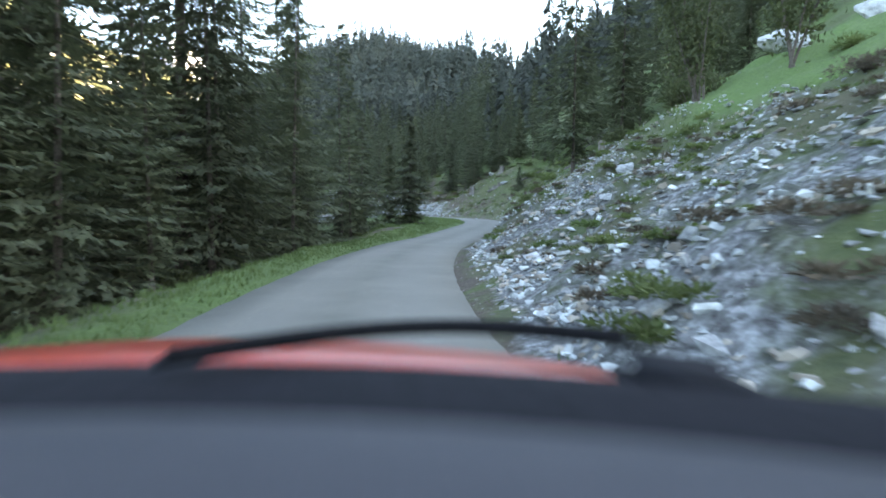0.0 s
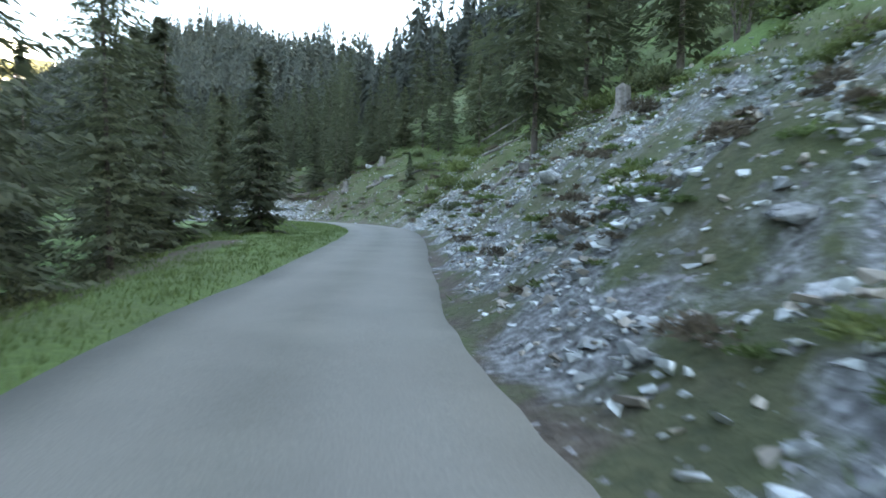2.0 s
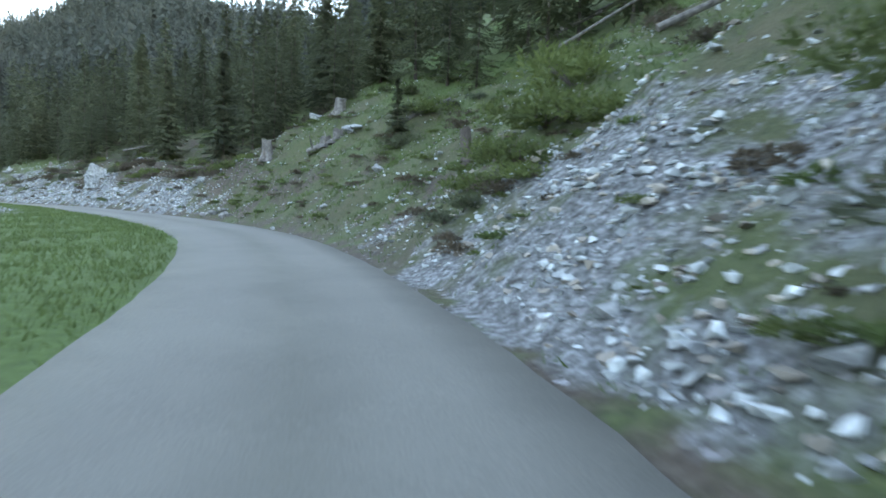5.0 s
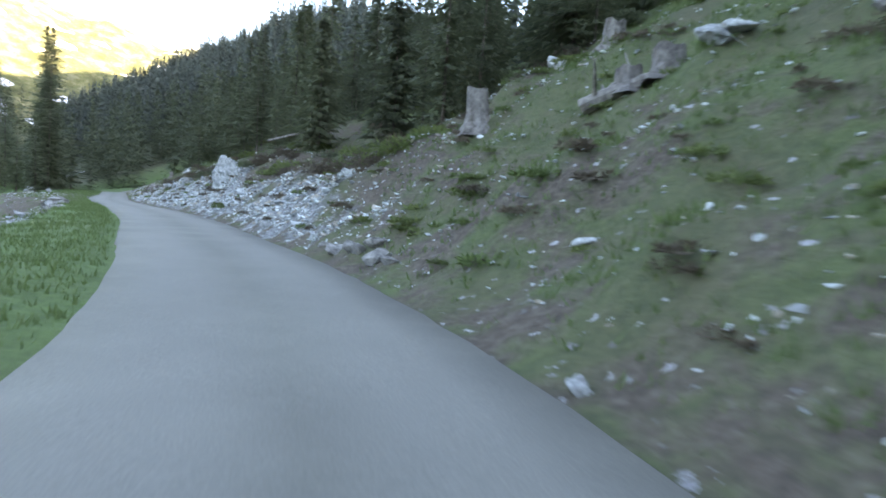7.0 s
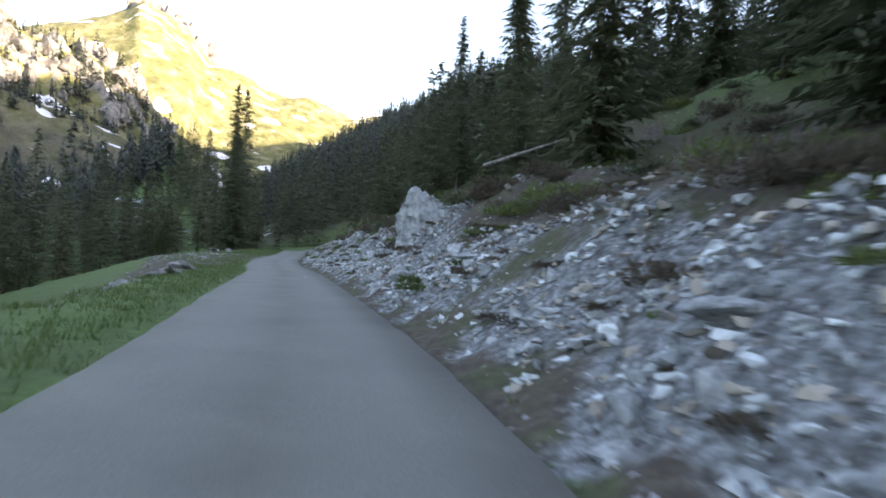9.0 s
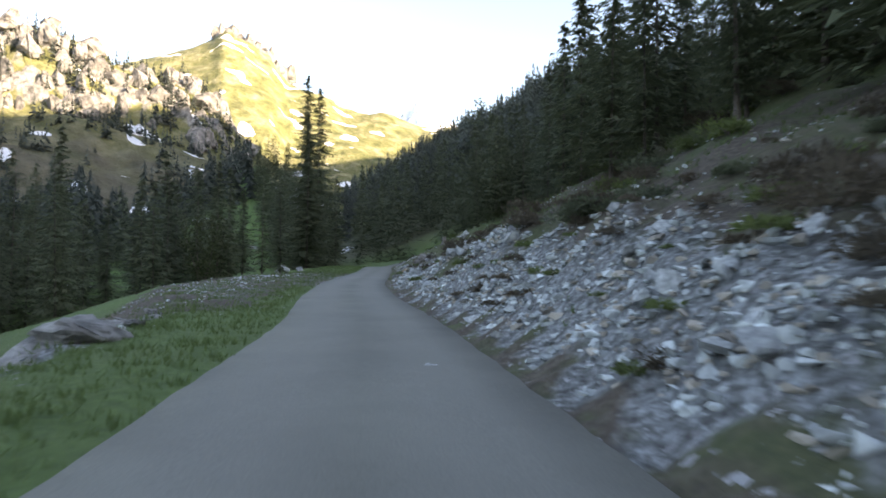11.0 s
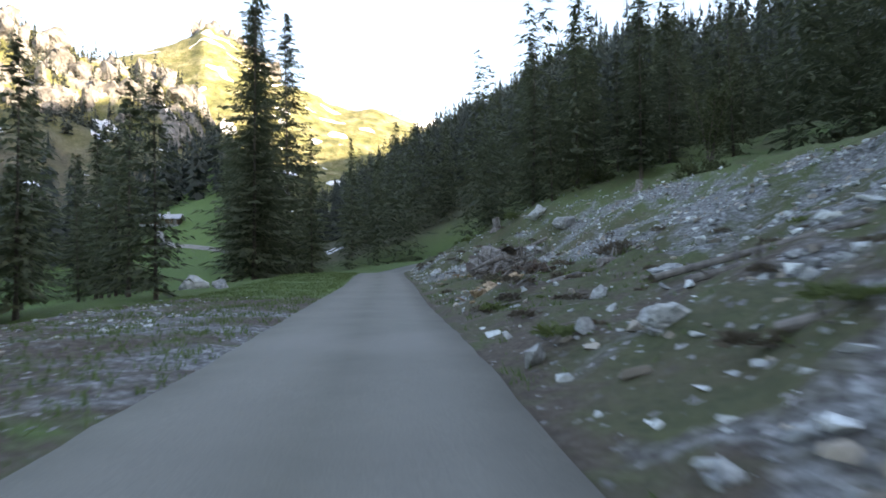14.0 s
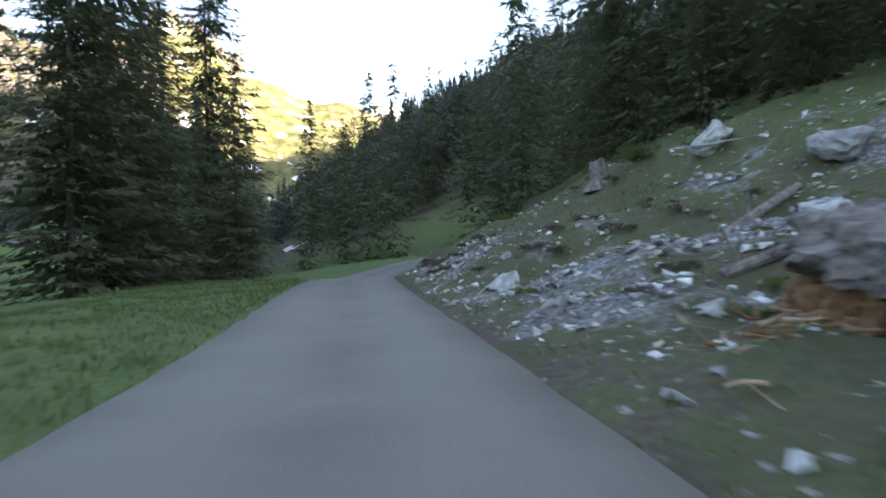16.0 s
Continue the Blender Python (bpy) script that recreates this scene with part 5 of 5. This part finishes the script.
# ---- hut, tracks and snow in the valley ----
def flat_strip(name, pts, width, material, label, category, lift=0.05):
    p = dense(pts, 1.0)
    t = np.gradient(p[:, :2], axis=0)
    t /= np.linalg.norm(t, axis=1)[:, None]
    v = []
    for k in range(len(p)):
        for s in (-1, -0.4, 0.4, 1):
            w = width * s * (1 + 0.25 * noise.noise((k * 0.4, s, 3)))
            x, y = p[k, 0] + t[k, 1] * w, p[k, 1] - t[k, 0] * w
            v.append((x, y))
    v = np.array(v)
    z = height(v[:, 0], v[:, 1]) + lift + 0.06 * (np.tile([0, 1, 1, 0], len(p)))
    ids = np.arange(len(v)).reshape(-1, 4)
    f = np.stack([ids[:-1, :-1], ids[:-1, 1:], ids[1:, 1:], ids[1:, :-1]], -1).reshape(-1, 4)
    tagged(new(name, meshed(name, np.concatenate([v, z[:, None]], 1), f, material, True)), label, category, kind="structure")


HUT = (-122.0, 215.0)
TRACKGRAVEL = simple("track_gravel", (0.17, 0.16, 0.14), (0.3, 0.29, 0.26), 2.0)
flat_strip("track", [(-90, 205, 0), (-105, 203, 0), (-118, 199, 0), (-135, 193, 0), (-160, 186, 0)], 1.3, TRACKGRAVEL, "pale gravel track across the meadow", "track")
flat_strip("hut_path", [(-119, 211, 0), (-113, 206, 0), (-108, 203, 0)], 0.7, TRACKGRAVEL, "pale gravel path up to the hut", "track")


def hut():
    root = thing("alpine_hut", "low timber alpine hut with grey roof", "hut")
    x, y = HUT
    root.matrix_basis = pose(x, y, hz(x, y) - 0.2, 0, 0, 30) @ Matrix.Diagonal((0.66, 0.66, 0.66, 1))

    def block(name, sx, sy, sz, m, material, label=""):
        bm = bmesh.new()
        bmesh.ops.create_cube(bm, size=1.0, matrix=Matrix.Diagonal((sx, sy, sz, 1)))
        bmesh.ops.bevel(bm, geom=list(bm.edges), offset=min(sx, sy, sz) * 0.06, segments=1, affect="EDGES")
        return part(name, from_bm(name, bm, material), root, label, m)

    block("base", 11, 6, 0.9, pose(0, 0, 0.45), LIMESTONE, "whitewashed stone base")
    for k in range(8):
        block("wall_log", 10.8, 5.8, 0.21, pose(0, 0, 1.0 + k * 0.22), DARKTIMBER)
    for s in (-1, 1):
        block("roof_slope", 12.4, 4.1, 0.16, pose(0, s * 1.9, 3.35, s * -24 if s > 0 else 24), ROOFING)
    block("gable", 10.6, 3.0, 0.9, pose(0, 0, 3.0), DARKTIMBER)
    block("chimney", 0.7, 0.7, 1.2, pose(2.0, 0.4, 4.4), LIMESTONE)
    for k in range(4):
        block("window", 0.8, 0.1, 0.7, pose(-4 + 2.4 * k, -2.95, 1.9), GLASSY)
    block("door", 0.95, 0.1, 1.9, pose(4.6, -2.95, 1.5), DEADWOOD)


DARKTIMBER = simple("dark_timber", (0.05, 0.032, 0.02), (0.12, 0.08, 0.05), 3.0)
ROOFING = simple("grey_shingle_roof", (0.3, 0.31, 0.32), (0.45, 0.46, 0.48), 2.5, 0.6)
GLASSY = simple("window_glass", (0.02, 0.022, 0.025), (0.04, 0.045, 0.05), 1.0, 0.1)
hut()


def snow_patch(x, y, a, b, turn, seed):
    """A shrinking patch of old snow with a ragged edge."""
    V, n = [], 28
    c, s = math.cos(radians(turn)), math.sin(radians(turn))
    for ring, q in ((0, 1.0), (1, 0.75), (2, 0.4)):
        for k in range(n):
            t = k * 6.2832 / n
            w = q * (1 + 0.35 * noise.noise((math.cos(t) * 1.7, math.sin(t) * 1.7, seed)) + 0.15 * noise.noise((math.cos(t) * 5, math.sin(t) * 5, seed)))
            px, py = a * w * math.cos(t), b * w * math.sin(t)
            V.append((x + px * c - py * s, y + px * s + py * c, ring))
    V = np.array(V)
    V[:, 2] = height(V[:, 0], V[:, 1]) + np.array([-0.05, 0.2, 0.3])[V[:, 2].astype(int)]
    F = [(r * n + k, r * n + (k + 1) % n, r * n + n + (k + 1) % n, r * n + n + k) for r in range(2) for k in range(n)]
    F.append(tuple(2 * n + k for k in range(n)))
    tagged(new("snow_patch", meshed("snow_patch", V, F, SNOW, True)), "ragged patch of old white snow", "snow", "snow patches in the valley")


for k, (x, y, a, b) in enumerate([(-99, 243, 5, 2.6), (-106, 252, 4, 2), (-104, 240, 3, 1.4), (-113, 256, 4, 2), (-150, 150, 5, 2), (-140, 175, 4, 2), (-60, 118, 2, 1), (-70, 135, 2.5, 1.2)]):
    snow_patch(x, y, 1.3 * a, b, 36 + 5 * (k % 4), k)


# ---- the red car at the start of the drive ----
PAINT, tt, bb = mat("red_paint", 0.35)
bb.inputs["Coat Weight"].default_value = 0.6
base(tt, bb, ramp(tt, tex(tt, 3.0), [(0.3, (0.42, 0.045, 0.025)), (0.7, (0.5, 0.065, 0.035))]))
PLASTIC = simple("black_plastic", (0.007, 0.008, 0.01), (0.013, 0.014, 0.017), 40.0, 0.9, 0.15, 0.001)
PLASTIC.node_tree.nodes["Principled BSDF"].inputs["Specular IOR Level"].default_value = 0.15
DASHSKIN = simple("grey_dash_skin", (0.034, 0.037, 0.043), (0.045, 0.048, 0.055), 180.0, 0.7, 0.3, 0.001)
RUBBER = simple("rubber", (0.012, 0.012, 0.012), (0.025, 0.025, 0.025), 30.0, 0.85)
STEEL = simple("wheel_steel", (0.35, 0.35, 0.36), (0.5, 0.5, 0.51), 8.0, 0.35, metal=0.8)


def sheet(name, rows, parent, material, label="", thick=0.02):
    """A smooth shell through rows of points, given some thickness."""
    bm = bmesh.new()
    grid = [[bm.verts.new(p) for p in row] for row in rows]
    for a, b in zip(grid, grid[1:]):
        for k in range(len(a) - 1):
            bm.faces.new((a[k], a[k + 1], b[k + 1], b[k]))
    bmesh.ops.recalc_face_normals(bm, faces=bm.faces)
    bmesh.ops.solidify(bm, geom=list(bm.faces), thickness=thick)
    return part(name, from_bm(name, bm, material, True), parent, label)


def red_car():
    h = radians(7.0)
    eye = Vector(PATH[0][1])
    car = thing("car", "red hatchback car with black wiper and cowl", "car")
    car.matrix_basis = pose(eye.x - 0.25 * math.cos(h), eye.y - 0.25 * math.sin(h), eye.z - 1.1, 0, 0, 7.0)
    xs = np.linspace(-0.72, 0.72, 19)
    sheet("dashboard", [[(x, y0 + (0.462 - 0.41 * x * x) * k, 0.946 - dz - 0.02 * x * x) for x in xs] for y0, k, dz in ((-0.25, 1, 0.16), (-0.2, 1, 0.02), (-0.12, 1, -0.012), (-0.05, 1, -0.016), (0, 1, -0.012), (0.012, 1, 0.02))], car, DASHSKIN, "soft grey dashboard top", 0.03)
    sheet("cowl", [[(x, y0 + k * (0.5 - 0.43 * x * x), z) for x in xs] for y0, k, z in ((-0.03, 1.0, 0.925), (0.03, 1.0, 0.938), (0.1, 1.0, 0.95), (0.14, 1.0, 0.952), (0.16, 1.0, 0.93), (0.26, 1.0, 0.915))], car, PLASTIC, "black plastic cowl below the windscreen")
    hood = sheet("bonnet", [[(x, 0.71 - 0.35 * x * x + t * (0.86 - 0.45 * x * x), 0.93 - 0.05 * x * x - 0.16 * t * t - 0.02 * t) for x in xs] for t in np.linspace(0, 1, 9)], car, PAINT, "glossy red bonnet")
    sheet("front_panel", [[(x, 1.57 - 0.8 * x * x + dy, z) for x in xs] for dy, z in ((0, 0.74), (0.06, 0.6), (0.08, 0.4), (0.02, 0.24))], car, PAINT)
    for s in (-1, 1):
        sheet("side_panel", [[(s * (0.74 + dx), y, z) for y in (1.05, 0.6, 0.2, -0.5, -1.2, -1.9)] for dx, z in ((0.0, 0.82), (0.08, 0.7), (0.09, 0.45), (0.06, 0.3))], car, PAINT)
        sheet("pillar", [[(s * (0.71 - 0.1 * t), 0.3 - 0.75 * t, 0.9 + 0.55 * t), (s * (0.71 - 0.1 * t), 0.22 - 0.75 * t, 0.9 + 0.55 * t)] for t in (0, 0.5, 1)], car, PAINT, thick=0.04)
        sheet("rear_pillar", [[(s * (0.71 - 0.1 * t), -1.85 + 0.35 * t, 0.82 + 0.63 * t), (s * (0.71 - 0.1 * t), -1.6 + 0.35 * t, 0.82 + 0.63 * t)] for t in (0, 0.5, 1)], car, PAINT, thick=0.04)
        bm = bmesh.new()
        bmesh.ops.create_uvsphere(bm, u_segments=14, v_segments=8, radius=0.12, matrix=Matrix.Translation((s * 0.55, 1.3, 0.62)) @ Matrix.Diagonal((1, 0.7, 0.8, 1)))
        part("headlight", from_bm("headlight", bm, GLASSY, True), car, "clear glass headlight")
    sheet("roof", [[(x, y, 1.46 - 0.06 * x * x - 0.03 * (y + 1) ** 2) for x in np.linspace(-0.62, 0.62, 7)] for y in (-0.44, -0.8, -1.2, -1.55)], car, PAINT)
    sheet("tailgate", [[(x, -1.9 - 0.06 * (z < 0.8), z) for x in (-0.72, -0.3, 0.3, 0.72)] for z in (0.86, 0.6, 0.35)], car, PAINT)
    sheet("floor_pan", [[(x, y, 0.26) for x in (-0.72, 0.72)] for y in (-1.9, 1.4)], car, PLASTIC)
    for sx in (-0.68, 0.68):
        for y in (1.0, -1.35):
            bm = bmesh.new()
            turn = Matrix.Translation((sx, y, 0.29)) @ Matrix.Rotation(radians(90), 4, "Y")
            bmesh.ops.create_cone(bm, cap_ends=True, segments=28, radius1=0.29, radius2=0.29, depth=0.18, matrix=turn)
            bmesh.ops.bevel(bm, geom=[e for e in bm.edges if len(e.link_faces) == 2 and e.calc_face_angle() > 1], offset=0.03, segments=2, affect="EDGES")
            tyre = part("tyre", from_bm("tyre", bm, RUBBER, True), car)
            bm = bmesh.new()
            bmesh.ops.create_cone(bm, cap_ends=True, segments=20, radius1=0.18, radius2=0.16, depth=0.2, matrix=turn)
            part("rim", from_bm("rim", bm, STEEL), tyre)
    # wiper: a bowed blade, its arm and the moulded housing at the pivot
    rows = []
    for t in np.linspace(0, 1, 15):
        x = 0.07 + 0.46 * t
        y = 0.585 + 0.108 * math.sin(min(1, t * 1.02) * 2.45) - 0.02 * t
        z = 0.968 + 0.008 * math.sin(t * 3.0)
        rows.append([(x, y - 0.006, z - 0.007), (x, y - 0.006, z + 0.007), (x, y + 0.006, z + 0.008), (x, y + 0.006, z - 0.007)])
    sheet("wiper_arm", rows, car, PLASTIC, "thin black wiper arm", 0.004)
    bm = bmesh.new()
    bmesh.ops.create_cube(bm, size=1.0, matrix=pose(0.545, 0.555, 0.93, 0, 4, -24) @ Matrix.Diagonal((0.13, 0.13, 0.055, 1)))
    bmesh.ops.bevel(bm, geom=list(bm.edges), offset=0.02, segments=3, affect="EDGES")
    part("wiper_housing", from_bm("wiper_housing", bm, PLASTIC, True), car)


red_car()


# ---- grass ----
def grass(seed, n, lo, hi, dlo, dhi, tall, name, label, lushness=0.35):
    r = np.random.RandomState(seed)
    x, y, d = spots(r, n * 3, lo, hi, dlo, dhi)
    c = cover(x, y)
    ok = r.uniform(0, 1, len(x)) < np.clip(c[:, 1] * 1.2 + lushness - c[:, 0] * 0.9 - c[:, 2] * 0.5, 0.02, 1)
    x, y = x[ok][:n], y[ok][:n]
    z = height(x, y)
    k = len(x)
    m = 4
    X, Y, Z = (np.repeat(v, m) + r.normal(0, q, k * m) for v, q in ((x, 0.05), (y, 0.05), (z, 0.0)))
    h = r.uniform(0.4, 1.0, k * m) * tall
    a, w = r.uniform(0, 6.28, k * m), r.uniform(0.006, 0.016, k * m) * (tall / 0.1) ** 0.5
    bx, by = r.normal(0, 0.45, k * m) * h, r.normal(0, 0.45, k * m) * h
    V = np.stack([np.stack([X - w * np.cos(a), Y - w * np.sin(a), Z - 0.01], 1), np.stack([X + w * np.cos(a), Y + w * np.sin(a), Z - 0.01], 1), np.stack([X + bx, Y + by, Z + h], 1)], 1).reshape(-1, 3)
    tagged(new(name, meshed(name, V, np.arange(len(V)).reshape(-1, 3), BLADE)), label, "grass", kind="stuff")


grass(1, 21000, -6, 160, -6.5, -HALF - 0.05, 0.11, "verge_grass", "short bright green grass along the verge")
grass(2, 22000, -4, 160, HALF + 0.2, 9.0, 0.12, "slope_grass", "patchy green grass between the stones", 0.36)
grass(3, 9000, 42, 74, 2.0, 14, 0.14, "bank_grass", "green grass on the cleared slope", 0.3)

# ---- loose stones ----
scree("pale limestone scree with grass patches", 101, 19000, 130, -6, 60, HALF + 0.35, 10, 0.19, 0.13, (0.16, 0.32))
scree("grey limestone scree below the spruces", 111, 12000, 200, 70, 112, HALF + 0.3, 8, 0.21, 0.05, (0.18, 0.38))
scree("scattered limestone rubble and earth", 121, 8000, 200, 110, 165, HALF + 0.4, 16, 0.26, 0.06, (0.16, 0.34))
scree("strewn pale stones on the grassy slope", 131, 3000, 26, 54, 76, HALF + 0.6, 13, 0.13, 0.12, (0.15, 0.3))
scree("stony gravel on the outer lay-by", 141, 2600, 20, 76, 142, -9, -HALF - 2.2, 0.16)
